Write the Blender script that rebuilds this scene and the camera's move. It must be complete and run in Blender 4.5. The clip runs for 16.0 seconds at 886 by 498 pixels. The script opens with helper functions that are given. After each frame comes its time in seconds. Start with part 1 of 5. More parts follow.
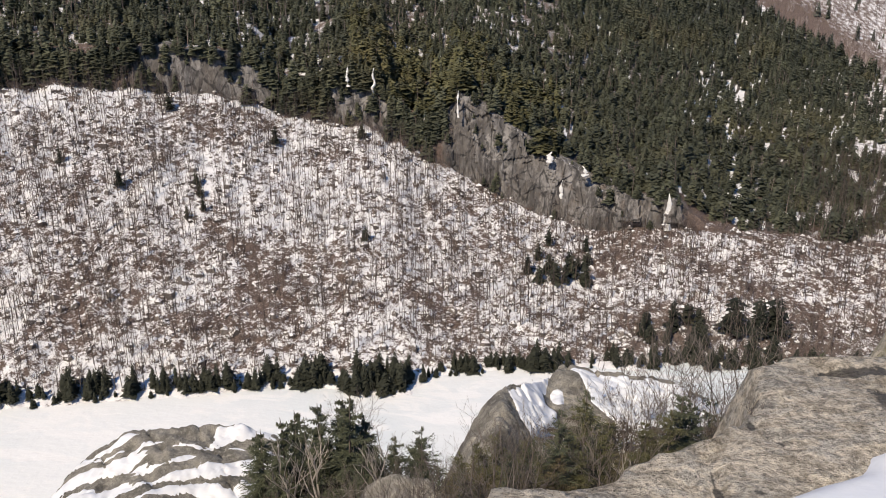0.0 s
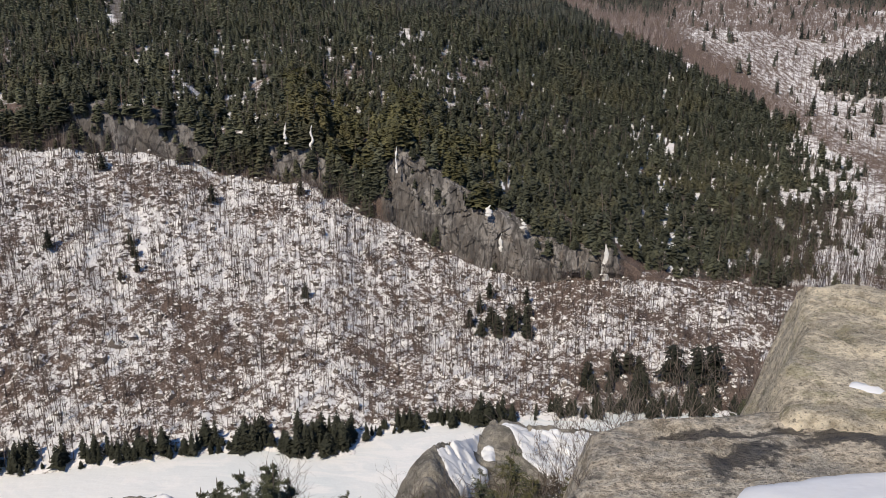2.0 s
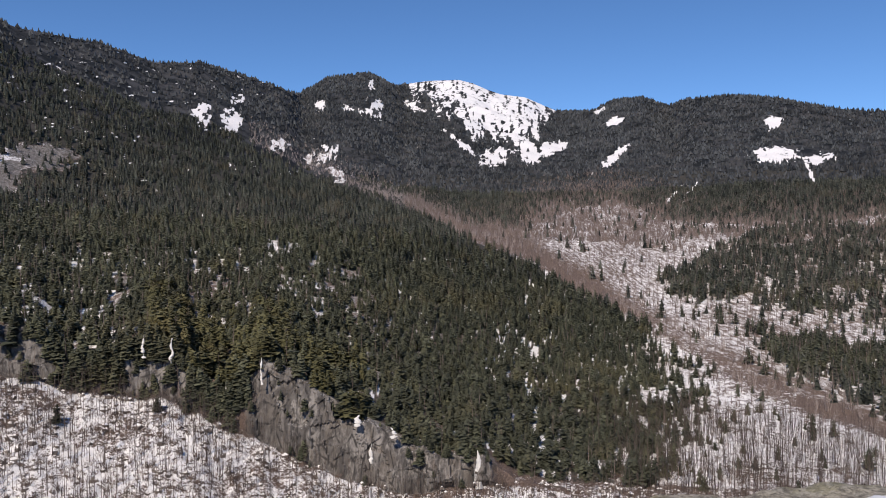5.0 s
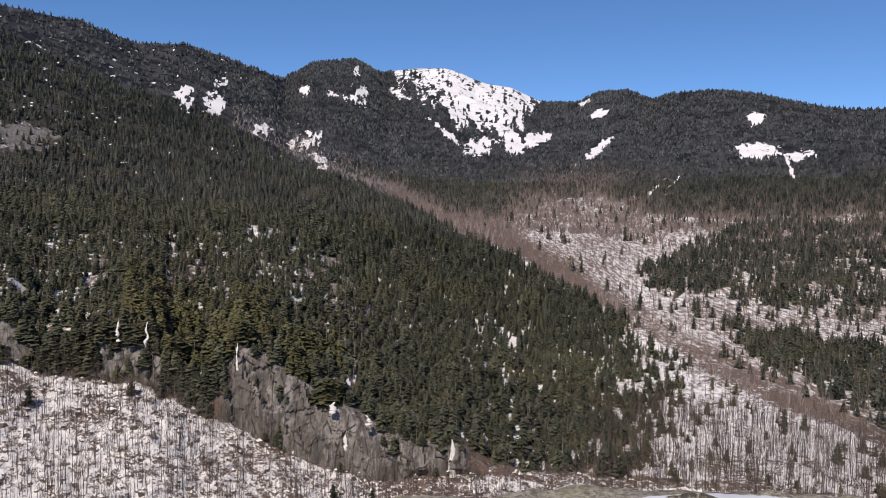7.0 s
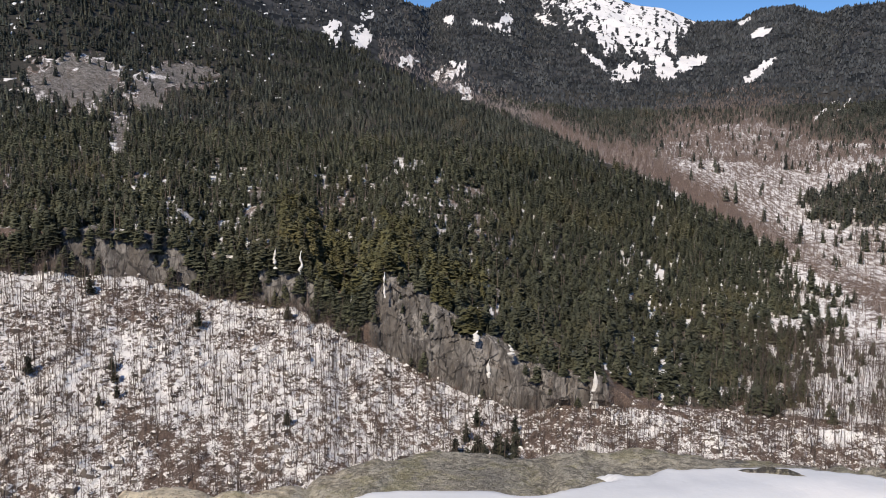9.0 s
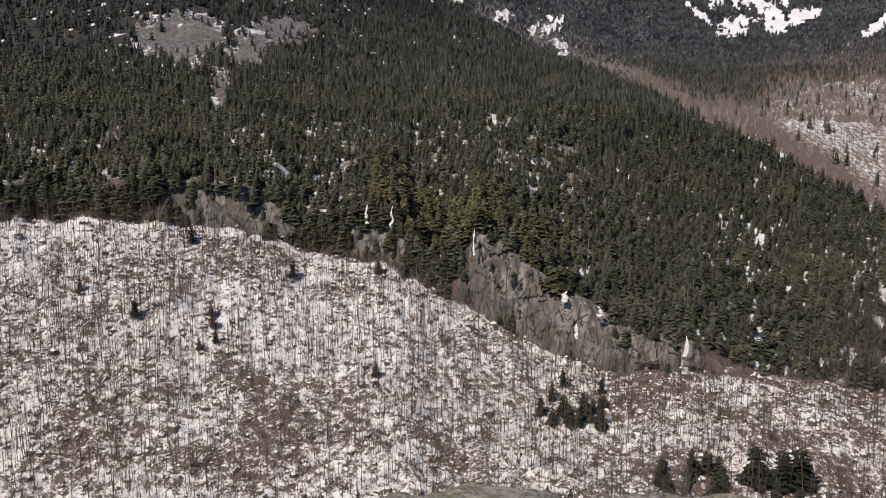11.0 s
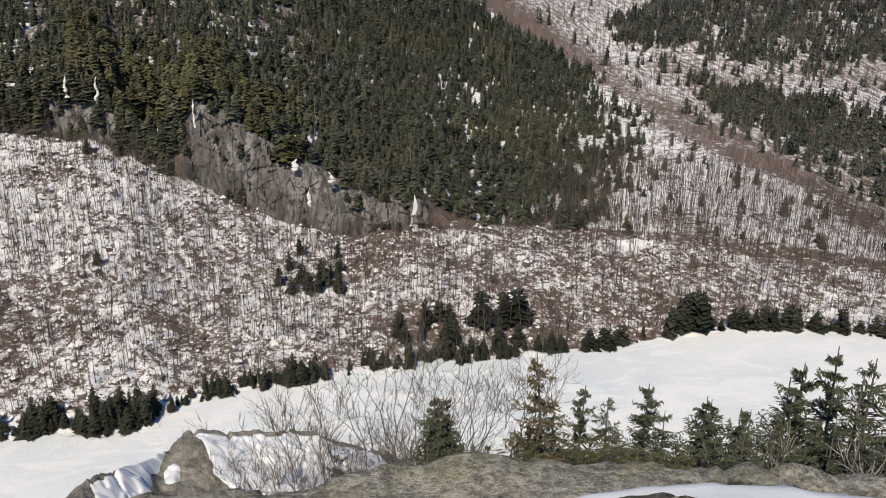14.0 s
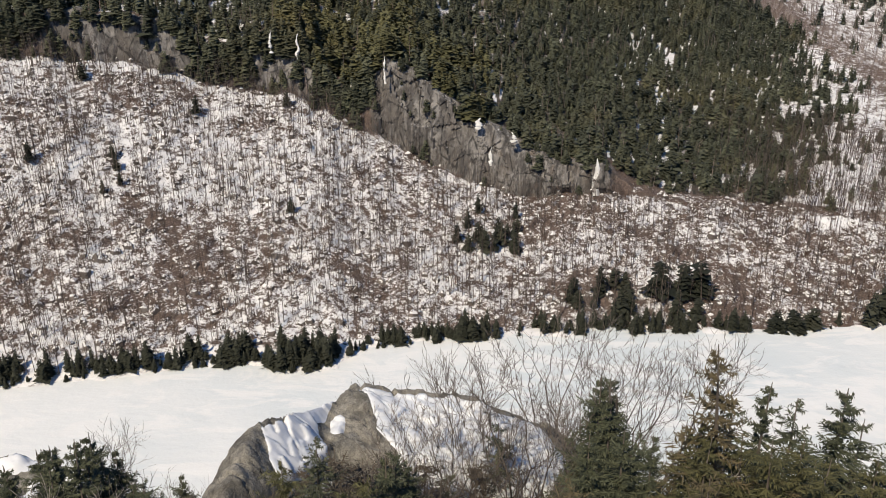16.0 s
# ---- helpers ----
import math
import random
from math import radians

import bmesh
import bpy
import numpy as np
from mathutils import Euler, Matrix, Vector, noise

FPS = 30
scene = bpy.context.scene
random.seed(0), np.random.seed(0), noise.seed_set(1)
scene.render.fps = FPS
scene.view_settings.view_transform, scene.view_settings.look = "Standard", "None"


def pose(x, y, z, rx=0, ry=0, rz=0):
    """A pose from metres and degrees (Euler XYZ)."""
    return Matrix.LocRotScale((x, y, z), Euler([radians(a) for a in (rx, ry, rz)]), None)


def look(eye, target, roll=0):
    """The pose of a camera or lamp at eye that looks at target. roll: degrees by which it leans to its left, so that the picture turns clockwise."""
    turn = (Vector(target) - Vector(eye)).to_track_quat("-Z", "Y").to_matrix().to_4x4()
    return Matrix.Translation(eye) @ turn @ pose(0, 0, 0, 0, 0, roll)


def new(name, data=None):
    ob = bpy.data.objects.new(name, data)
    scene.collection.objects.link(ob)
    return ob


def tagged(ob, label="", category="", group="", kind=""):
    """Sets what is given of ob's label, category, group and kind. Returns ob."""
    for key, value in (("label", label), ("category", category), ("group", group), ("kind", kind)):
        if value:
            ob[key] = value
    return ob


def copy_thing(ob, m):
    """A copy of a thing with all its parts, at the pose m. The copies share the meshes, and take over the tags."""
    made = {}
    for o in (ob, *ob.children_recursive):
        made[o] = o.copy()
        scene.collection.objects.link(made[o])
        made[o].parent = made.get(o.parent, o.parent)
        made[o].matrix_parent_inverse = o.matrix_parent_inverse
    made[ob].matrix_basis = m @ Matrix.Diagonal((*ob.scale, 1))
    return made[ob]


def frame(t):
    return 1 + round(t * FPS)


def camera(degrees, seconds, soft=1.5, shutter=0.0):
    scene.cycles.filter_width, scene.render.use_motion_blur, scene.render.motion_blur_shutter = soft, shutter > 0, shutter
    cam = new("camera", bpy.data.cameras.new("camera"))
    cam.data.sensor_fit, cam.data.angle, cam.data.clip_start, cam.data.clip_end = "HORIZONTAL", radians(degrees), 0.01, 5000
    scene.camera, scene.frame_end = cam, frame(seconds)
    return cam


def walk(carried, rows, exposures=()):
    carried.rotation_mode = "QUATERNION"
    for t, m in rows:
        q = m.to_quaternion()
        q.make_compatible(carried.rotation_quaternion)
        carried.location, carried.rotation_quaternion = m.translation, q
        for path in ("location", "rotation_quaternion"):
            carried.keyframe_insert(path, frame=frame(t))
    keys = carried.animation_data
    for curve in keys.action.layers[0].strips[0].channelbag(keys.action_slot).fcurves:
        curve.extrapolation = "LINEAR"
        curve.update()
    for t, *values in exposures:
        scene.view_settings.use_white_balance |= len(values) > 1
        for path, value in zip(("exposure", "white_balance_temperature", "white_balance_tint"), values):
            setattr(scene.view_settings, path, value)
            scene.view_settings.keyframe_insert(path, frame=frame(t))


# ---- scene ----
# Eye height and heading of the walker: seconds, x, y, z, heading, pitch, roll.
WALK = [
    (0.0, -3.015, -0.756, -0.211, -7.11, -18.81, -0.19),
    (0.5, -2.897, -0.719, -0.220, -3.00, -19.20, -0.21),
    (1.0, -2.712, -0.729, -0.207, -0.92, -17.95, 0.10),
    (1.5, -2.589, -0.691, -0.233, 1.81, -17.37, -0.46),
    (2.0, -2.519, -0.495, -0.240, -2.82, -14.97, -0.29),
    (2.5, -2.480, -0.440, -0.225, -7.75, -8.72, 0.15),
    (3.0, -2.420, -0.400, -0.225, -6.50, -4.66, 0.01),
    (3.5, -2.200, -0.330, -0.220, -2.78, -0.22, -0.45),
    (4.0, -1.850, -0.230, -0.180, 4.02, 2.15, -0.26),
    (4.5, -1.430, -0.150, -0.130, 6.30, 0.23, -0.69),
    (4.7, -1.260, -0.140, -0.112, 6.28, -0.43, -0.73),
    (6.8, 0.419, -0.245, -0.030, 8.17, 0.28, 1.16),
    (7.0, 0.456, -0.265, -0.035, 7.62, -1.19, 0.55),
    (7.5, 0.579, -0.267, -0.005, 1.05, -3.09, -0.78),
    (8.0, 0.699, -0.120, -0.037, -1.48, -3.95, -0.67),
    (8.5, 0.942, 0.080, -0.048, 0.92, -5.58, -0.02),
    (9.0, 1.117, 0.320, -0.062, -2.62, -6.14, -0.01),
    (9.2, 1.136, 0.405, -0.060, -5.12, -5.21, -0.32),
    (11.3, 1.267, 1.270, -0.006, -9.10, -10.84, 0.43),
    (11.5, 1.227, 1.314, -0.005, -6.20, -11.97, 0.24),
    (12.0, 1.119, 1.425, 0.000, 2.24, -13.56, -0.29),
    (12.5, 1.218, 1.505, 0.050, 14.55, -16.44, 0.57),
    (13.0, 1.388, 1.744, 0.016, 14.32, -18.22, 1.53),
    (13.5, 1.426, 1.998, 0.007, 9.16, -17.45, 2.03),
    (14.0, 1.442, 2.183, 0.007, 10.42, -18.40, 0.96),
    (14.5, 1.534, 2.329, 0.009, 10.09, -19.08, -0.81),
    (15.0, 1.561, 2.540, -0.009, 5.71, -18.49, -0.85),
    (15.5, 1.562, 2.811, -0.044, 2.77, -18.85, -0.62),
    (16.0, 1.624, 2.948, -0.080, -2.90, -21.27, -0.09),
]


def aim(x, y, z, heading, pitch, roll):
    """A camera pose from a compass-like heading (0 looks along +y), a pitch and a roll."""
    return pose(x, y, z, 90 + pitch, 0, -heading) @ pose(0, 0, 0, 0, 0, roll)


cam = camera(57.6, 16.0, soft=0.95)
walk(cam, [(t, aim(*row)) for t, *row in WALK],
     exposures=[(0.0, 0.20, 7500, 11), (0.5, 0.10, 7500, 9), (2.0, 0.0, 7400, 10), (2.6, 0.15, 7200, 12), (3.2, 0.22, 7100, 12), (4.0, 0.10, 7000, 13), (4.7, 0.05, 7200, 14), (7.0, 0.05, 7400, 15), (8.0, 0.08, 7450, 14),
                (9.2, 0.1, 7500, 11), (11.3, 0.05, 7600, 13), (12.4, -0.05, 7400, 8), (13.0, -0.33, 7400, 8), (14.0, 0.05, 7400, 8), (16.0, 0.1, 7600, 8)])

# ---- light ----
SUN_HEADING, SUN_HEIGHT = -155, 47
world = bpy.data.worlds.new("sky")
scene.world = world
world.use_nodes = True
wn = world.node_tree.nodes
sky = wn.new("ShaderNodeTexSky")
sky.sky_type, sky.sun_disc = "NISHITA", False
sky.sun_elevation, sky.sun_rotation = radians(SUN_HEIGHT), radians(SUN_HEADING)
sky.altitude, sky.air_density, sky.dust_density, sky.ozone_density = 4500, 1.0, 0.0, 6.0
wn["Background"].inputs["Strength"].default_value = 0.15
deep = wn.new("ShaderNodeHueSaturation")
deep.inputs["Saturation"].default_value = 1.12
world.node_tree.links.new(sky.outputs["Color"], deep.inputs["Color"])
world.node_tree.links.new(deep.outputs["Color"], wn["Background"].inputs["Color"])
sun = new("sun", bpy.data.lights.new("sun", "SUN"))
sun.data.energy, sun.data.angle, sun.data.color = 3.5, radians(0.53), (1.0, 0.93, 0.84)
sun.matrix_world = look((0, 0, 0), (-math.sin(radians(SUN_HEADING)) * math.cos(radians(SUN_HEIGHT)),
                                    -math.cos(radians(SUN_HEADING)) * math.cos(radians(SUN_HEIGHT)), -math.sin(radians(SUN_HEIGHT))))


# ---- materials ----
class Nodes:
    """A short hand for building a node material."""

    def __init__(self, name, rough=0.9, spec=0.2):
        self.mat = bpy.data.materials.new(name)
        self.mat.use_nodes = True
        self.tree = self.mat.node_tree
        self.bsdf = self.tree.nodes["Principled BSDF"]
        self.bsdf.inputs["Roughness"].default_value = rough
        self.bsdf.inputs["Specular IOR Level"].default_value = spec
        self.place = self.add("ShaderNodeTexCoord").outputs["Object"]

    def add(self, kind):
        return self.tree.nodes.new(kind)

    def link(self, a, b):
        self.tree.links.new(a, b)

    def put(self, value, socket):
        if isinstance(value, (int, float)):
            socket.default_value = value
        elif isinstance(value, tuple):
            socket.default_value = (*value, 1.0)[:4] if len(socket.default_value) == 4 else value
        else:
            self.link(value, socket)

    def noise(self, scale, detail=4, rough=0.6, stretch=None, distort=0.0):
        n = self.add("ShaderNodeTexNoise")
        n.inputs["Scale"].default_value = scale
        n.inputs["Detail"].default_value = detail
        n.inputs["Roughness"].default_value = rough
        n.inputs["Distortion"].default_value = distort
        if stretch:
            m = self.add("ShaderNodeMapping")
            m.inputs["Scale"].default_value = stretch
            self.link(self.place, m.inputs["Vector"])
            self.link(m.outputs["Vector"], n.inputs["Vector"])
        else:
            self.link(self.place, n.inputs["Vector"])
        return n.outputs["Fac"]

    def cells(self, scale, feature="F1", out="Distance", stretch=None):
        n = self.add("ShaderNodeTexVoronoi")
        n.feature = feature
        n.inputs["Scale"].default_value = scale
        if stretch:
            m = self.add("ShaderNodeMapping")
            m.inputs["Scale"].default_value = stretch
            self.link(self.place, m.inputs["Vector"])
            self.link(m.outputs["Vector"], n.inputs["Vector"])
        else:
            self.link(self.place, n.inputs["Vector"])
        return n.outputs[out]

    def step(self, value, low, high, a=0.0, b=1.0):
        n = self.add("ShaderNodeMapRange")
        n.interpolation_type = "SMOOTHSTEP"
        self.put(value, n.inputs["Value"])
        for key, v in (("From Min", low), ("From Max", high), ("To Min", a), ("To Max", b)):
            self.put(v, n.inputs[key])
        return n.outputs["Result"]

    def math(self, how, a, b=0.0):
        n = self.add("ShaderNodeMath")
        n.operation = how
        self.put(a, n.inputs[0])
        self.put(b, n.inputs[1])
        return n.outputs[0]

    def mix(self, fac, a, b):
        n = self.add("ShaderNodeMix")
        n.data_type = "RGBA"
        self.put(fac, n.inputs[0])
        self.put(a, n.inputs[6])
        self.put(b, n.inputs[7])
        return n.outputs[2]

    def attribute(self, name):
        n = self.add("ShaderNodeAttribute")
        n.attribute_name = name
        return n.outputs["Fac"]

    def island(self):
        return self.add("ShaderNodeNewGeometry").outputs["Random Per Island"]

    def lot(self):
        return self.add("ShaderNodeObjectInfo").outputs["Random"]

    def color(self, value):
        self.put(value, self.bsdf.inputs["Base Color"])
        return self

    def bump(self, height, strength=0.5, distance=0.05):
        n = self.add("ShaderNodeBump")
        n.inputs["Strength"].default_value = strength
        n.inputs["Distance"].default_value = distance
        self.put(height, n.inputs["Height"])
        self.link(n.outputs["Normal"], self.bsdf.inputs["Normal"])
        return self


def ground_material():
    """Snow, leaf litter, brush, bare rock and tree-shaded forest floor, the shade painted in, by how much of each lies
    where.
    """
    n = Nodes("snowy_ground", 0.9, 0.15)
    big, mid, fine = n.noise(0.05, 5), n.noise(0.35, 6, 0.65), n.noise(1.6, 5, 0.7)
    patchy = n.math("ADD", n.math("MULTIPLY", mid, 0.55), n.math("MULTIPLY", fine, 0.45))
    litter = n.mix(n.step(fine, 0.35, 0.7), (0.095, 0.070, 0.060), (0.23, 0.175, 0.15))
    litter = n.mix(n.step(big, 0.45, 0.7, 0, 0.3), litter, (0.19, 0.135, 0.10))
    high = n.attribute("high")
    # far mountain ground turns blue-grey: aerial haze put into the colour
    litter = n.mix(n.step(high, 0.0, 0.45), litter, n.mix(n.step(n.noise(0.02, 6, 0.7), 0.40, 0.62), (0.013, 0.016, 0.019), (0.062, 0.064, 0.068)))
    snow = n.mix(n.step(mid, 0.3, 0.7), (0.78, 0.78, 0.80), (0.90, 0.89, 0.88))
    cover = n.attribute("snow")
    patches = n.math("ADD", n.math("MULTIPLY", patchy, 0.64), n.math("ADD", n.math("MULTIPLY", n.noise(0.03, 6, 0.8), 0.16), n.math("MULTIPLY", n.noise(0.085, 5, 0.75), 0.20)))
    rills = n.math("ADD", n.math("MULTIPLY", n.noise(0.034, 8, 0.72, (1.0, 1.0, 0.45), 0.5), 0.55), n.math("MULTIPLY", n.noise(0.011, 6, 0.7, (1.3, 1.3, 0.7)), 0.45))
    rills = n.math("ADD", n.math("MULTIPLY", n.math("SUBTRACT", rills, 0.5), 2.0), 0.5)
    lanes = n.add("ShaderNodeMapping")
    lanes.inputs["Rotation"].default_value = (0, 0, radians(22))
    lanes.inputs["Scale"].default_value = (0.34, 0.13, 0.2)
    n.link(n.place, lanes.inputs["Vector"])
    long_snow = n.add("ShaderNodeTexNoise")
    long_snow.inputs["Scale"].default_value, long_snow.inputs["Detail"].default_value, long_snow.inputs["Roughness"].default_value = 1.0, 6, 0.68
    n.link(lanes.outputs["Vector"], long_snow.inputs["Vector"])
    open_floor = n.add("ShaderNodeMix")
    n.put(n.attribute("valley"), open_floor.inputs[0])
    n.put(patches, open_floor.inputs[2])
    n.put(n.math("ADD", n.math("MULTIPLY", long_snow.outputs["Fac"], 0.8), n.math("MULTIPLY", patches, 0.2)), open_floor.inputs[3])
    patches = open_floor.outputs[0]
    mix = n.add("ShaderNodeMix")
    n.put(high, mix.inputs[0])
    n.put(patches, mix.inputs[2])
    n.put(rills, mix.inputs[3])
    blur = n.math("ADD", 0.03, n.math("MULTIPLY", n.attribute("valley"), 0.09))
    lying = n.step(n.math("ADD", mix.outputs[0], n.math("SUBTRACT", cover, 0.5)), n.math("SUBTRACT", 0.5, blur), n.math("ADD", 0.5, blur))
    floor = n.mix(lying, litter, snow)
    # needle litter coloured nearly black, with the shade under the trees painted in
    shaded_duff = n.mix(n.step(fine, 0.3, 0.7), (0.026, 0.028, 0.026), (0.078, 0.074, 0.066))
    shaded_duff = n.mix(n.step(n.noise(0.11, 6, 0.75), 0.48, 0.62), shaded_duff, n.mix(n.step(big, 0.4, 0.6), (0.014, 0.017, 0.016), (0.066, 0.062, 0.055)))
    shaded_duff = n.mix(n.step(n.noise(0.007, 7, 0.7), 0.52, 0.66, 0, 0.5), shaded_duff, (0.072, 0.066, 0.062))
    floor = n.mix(n.step(n.math("ADD", n.attribute("shaded_duff"), n.math("MULTIPLY", n.math("SUBTRACT", mid, 0.5), 0.9)), 0.4, 0.6), floor, shaded_duff)
    streak = n.noise(0.12, 6, 0.7, (2.2, 2.2, 0.22))
    joints = n.noise(0.5, 6, 0.75, (1.0, 1.0, 0.35))
    stone = n.mix(n.step(streak, 0.35, 0.62), (0.118, 0.112, 0.107), (0.31, 0.292, 0.272))
    stone = n.mix(n.step(joints, 0.40, 0.50, 0.75, 0.0), stone, (0.05, 0.048, 0.048))
    stone = n.mix(n.step(n.noise(0.18, 4), 0.56, 0.68, 0, 0.35), stone, (0.20, 0.15, 0.115))
    stone = n.mix(n.step(n.noise(0.045, 7, 0.75, (1.6, 1.6, 0.5)), 0.47, 0.60, 0, 0.75), stone, (0.125, 0.110, 0.096))
    stone = n.mix(n.step(n.noise(0.28, 5, 0.65, (1.0, 1.0, 0.09)), 0.50, 0.60, 0, 0.6), stone, (0.060, 0.056, 0.054))
    cracks = n.cells(0.14, "DISTANCE_TO_EDGE", "Distance", (1.3, 1.3, 0.55))
    split = n.math("MULTIPLY", n.step(cracks, 0.02, 0.06, 1.0, 0.0), n.step(mid, 0.42, 0.55))
    stone = n.mix(n.math("MULTIPLY", split, 0.8), stone, (0.035, 0.034, 0.034))
    bare = n.step(n.math("ADD", n.attribute("rock"), n.math("MULTIPLY", n.math("SUBTRACT", mid, 0.5), 0.6)), 0.4, 0.6)
    up = n.add("ShaderNodeSeparateXYZ")
    n.link(n.add("ShaderNodeNewGeometry").outputs["Normal"], up.inputs[0])
    ledge = n.math("MULTIPLY", n.step(up.outputs["Z"], 0.78, 0.92), n.step(fine, 0.57, 0.66))
    stone = n.mix(ledge, stone, snow)
    n.color(n.mix(bare, floor, stone))
    n.bump(n.math("ADD", patchy, n.math("MULTIPLY", joints, bare)), 0.6, 0.8)
    return n.mat


def lake_material():
    n = Nodes("lake_snow", 0.75, 0.3)
    wide, drift = n.noise(0.012, 4), n.noise(0.075, 6, 0.62, (0.7, 1.5, 1.0), 0.8)
    tone = n.mix(n.step(wide, 0.38, 0.62), (0.72, 0.775, 0.79), (0.86, 0.878, 0.872))
    n.color(n.mix(n.step(drift, 0.47, 0.58, 0, 0.75), tone, (0.92, 0.92, 0.905)))
    return n.bump(n.math("ADD", n.noise(0.3, 5), n.noise(0.08, 5, 0.65, (0.5, 1.8, 1.0))), 0.4, 0.5).mat


def snow_material():
    n = Nodes("packed_snow", 0.55, 0.4)
    n.color(n.mix(n.step(n.noise(1.3, 5), 0.35, 0.7), (0.78, 0.81, 0.85), (0.90, 0.905, 0.91)))
    n.bsdf.inputs["Subsurface Weight"].default_value = 0.0
    return n.bump(n.math("ADD", n.noise(1.6, 5, 0.6), n.math("MULTIPLY", n.noise(30, 4), 0.04)), 0.35, 0.05).mat


def icy_snow_material():
    """Thawed and refrozen snow: grey-blue, smooth."""
    n = Nodes("refrozen_snow", 0.5, 0.4)
    n.color(n.mix(n.step(n.noise(1.1, 5, 0.6), 0.35, 0.65), (0.70, 0.73, 0.76), (0.85, 0.86, 0.87)))
    return n.bump(n.math("ADD", n.noise(1.8, 5, 0.6), n.math("MULTIPLY", n.noise(30, 4), 0.08)), 0.35, 0.05).mat


def granite_material(name, tan_low, tan_high, grey_low, grey_high, pale_end=None):
    """Lichened granite: tan and grey, coarse-grained, with dark wet streaks."""
    n = Nodes(name, 0.88, 0.25)
    grain, fleck, blot, wide = n.noise(75, 3, 0.65), n.noise(26, 5, 0.68), n.noise(6, 7, 0.66), n.noise(0.9, 7, 0.65, None, 0.6)
    ripple = n.noise(12, 7, 0.76, (0.7, 1.35, 1.35), 0.3)
    mottle = n.math("ADD", n.math("MULTIPLY", fleck, 0.5), n.math("ADD", n.math("MULTIPLY", blot, 0.2), n.math("MULTIPLY", ripple, 0.3)))
    tone = n.mix(n.step(mottle, 0.42, 0.57), tan_low, tan_high)
    grey = n.mix(n.step(mottle, 0.43, 0.57), grey_low, grey_high)
    tone = n.mix(n.step(n.math("ADD", wide, n.math("MULTIPLY", n.math("SUBTRACT", ripple, 0.5), 0.9)), 0.46, 0.60), tone, grey)
    tone = n.mix(n.step(ripple, 0.54, 0.64, 0, 0.45), tone, (0.17, 0.154, 0.127))
    if pale_end:
        across = n.add("ShaderNodeSeparateXYZ")
        n.link(n.place, across.inputs[0])
        tone = n.mix(n.step(n.math("ADD", across.outputs["X"], n.math("MULTIPLY", n.math("SUBTRACT", blot, 0.5), 2.0)), pale_end, pale_end + 0.9, 1.0, 0.0), tone,
                     n.mix(n.step(mottle, 0.40, 0.58), (0.35, 0.302, 0.226), (0.84, 0.75, 0.585)))
        tone = n.mix(n.step(n.noise(4.5, 7, 0.7), 0.50, 0.60, 0, 0.5), tone, n.mix(fleck, (0.19, 0.178, 0.085), (0.42, 0.395, 0.225)))
    patchy = n.math("ADD", n.math("MULTIPLY", n.noise(1.7, 8, 0.72, (0.8, 1.3, 1.3), 0.4), 0.6), n.math("MULTIPLY", mottle, 0.4))
    tone = n.mix(n.step(patchy, 0.52, 0.575, 0, 0.55), tone, n.mix(fleck, (0.085, 0.082, 0.074), (0.20, 0.19, 0.168)))
    tone = n.mix(n.step(grain, 0.57, 0.68, 0, 0.6), tone, (0.66, 0.61, 0.50))
    tone = n.mix(n.step(grain, 0.33, 0.44, 0.75, 0.0), tone, (0.085, 0.08, 0.068))
    soak = n.math("ADD", n.attribute("wet"), n.math("MULTIPLY", n.math("SUBTRACT", n.noise(2.6, 7, 0.7), 0.5), 2.2))
    tone = n.mix(n.step(soak, 0.48, 0.62, 0, 0.85), tone, (0.040, 0.038, 0.038))
    n.color(tone)
    n.put(n.step(soak, 0.5, 0.7, 0.88, 0.45), n.bsdf.inputs["Roughness"])
    height = n.math("ADD", n.math("MULTIPLY", grain, 0.2), n.math("ADD", n.math("MULTIPLY", fleck, 0.6), n.math("ADD", blot, n.math("MULTIPLY", ripple, 0.8))))
    return n.bump(height, 0.9, 0.04).mat


def boulder_material():
    """Weathered outcrop rock with snow lying on its upper ledges."""
    n = Nodes("outcrop_rock", 0.9, 0.2)
    a, b, grit = n.noise(1.2, 6, 0.65), n.noise(7, 5, 0.7), n.noise(24, 4, 0.7)
    tone = n.mix(n.step(a, 0.35, 0.65), (0.140, 0.132, 0.115), (0.31, 0.29, 0.252))
    tone = n.mix(n.step(b, 0.48, 0.66, 0, 0.65), tone, (0.41, 0.39, 0.34))
    tone = n.mix(n.step(grit, 0.38, 0.50, 0.6, 0.0), tone, (0.085, 0.080, 0.070))
    tone = n.mix(n.step(n.noise(0.7, 5, 0.6, (1, 1, 3)), 0.55, 0.62, 0, 0.6), tone, (0.07, 0.065, 0.06))
    n.color(tone)
    return n.bump(n.math("ADD", a, n.math("MULTIPLY", b, 0.3)), 0.7, 0.2).mat


def needle_material(name, dark, light, brown):
    n = Nodes(name, 0.75, 0.25)
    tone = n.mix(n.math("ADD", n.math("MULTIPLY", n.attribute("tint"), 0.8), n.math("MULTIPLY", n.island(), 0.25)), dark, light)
    tone = n.mix(n.step(n.noise(0.02, 4), 0.52, 0.68, 0, 0.75), tone, brown)
    tone = n.mix(n.step(n.noise(0.045, 3), 0.46, 0.62, 0.0, 0.40), tone, dark)
    tone = n.mix(n.step(n.noise(0.8, 4), 0.35, 0.7, 0.0, 0.3), tone, dark)
    n.color(tone)
    return n.mat


def bark_material(name, dark, light):
    n = Nodes(name, 0.9, 0.1)
    n.color(n.mix(n.step(n.noise(2.5, 4, 0.7), 0.35, 0.65), dark, light))
    return n.mat


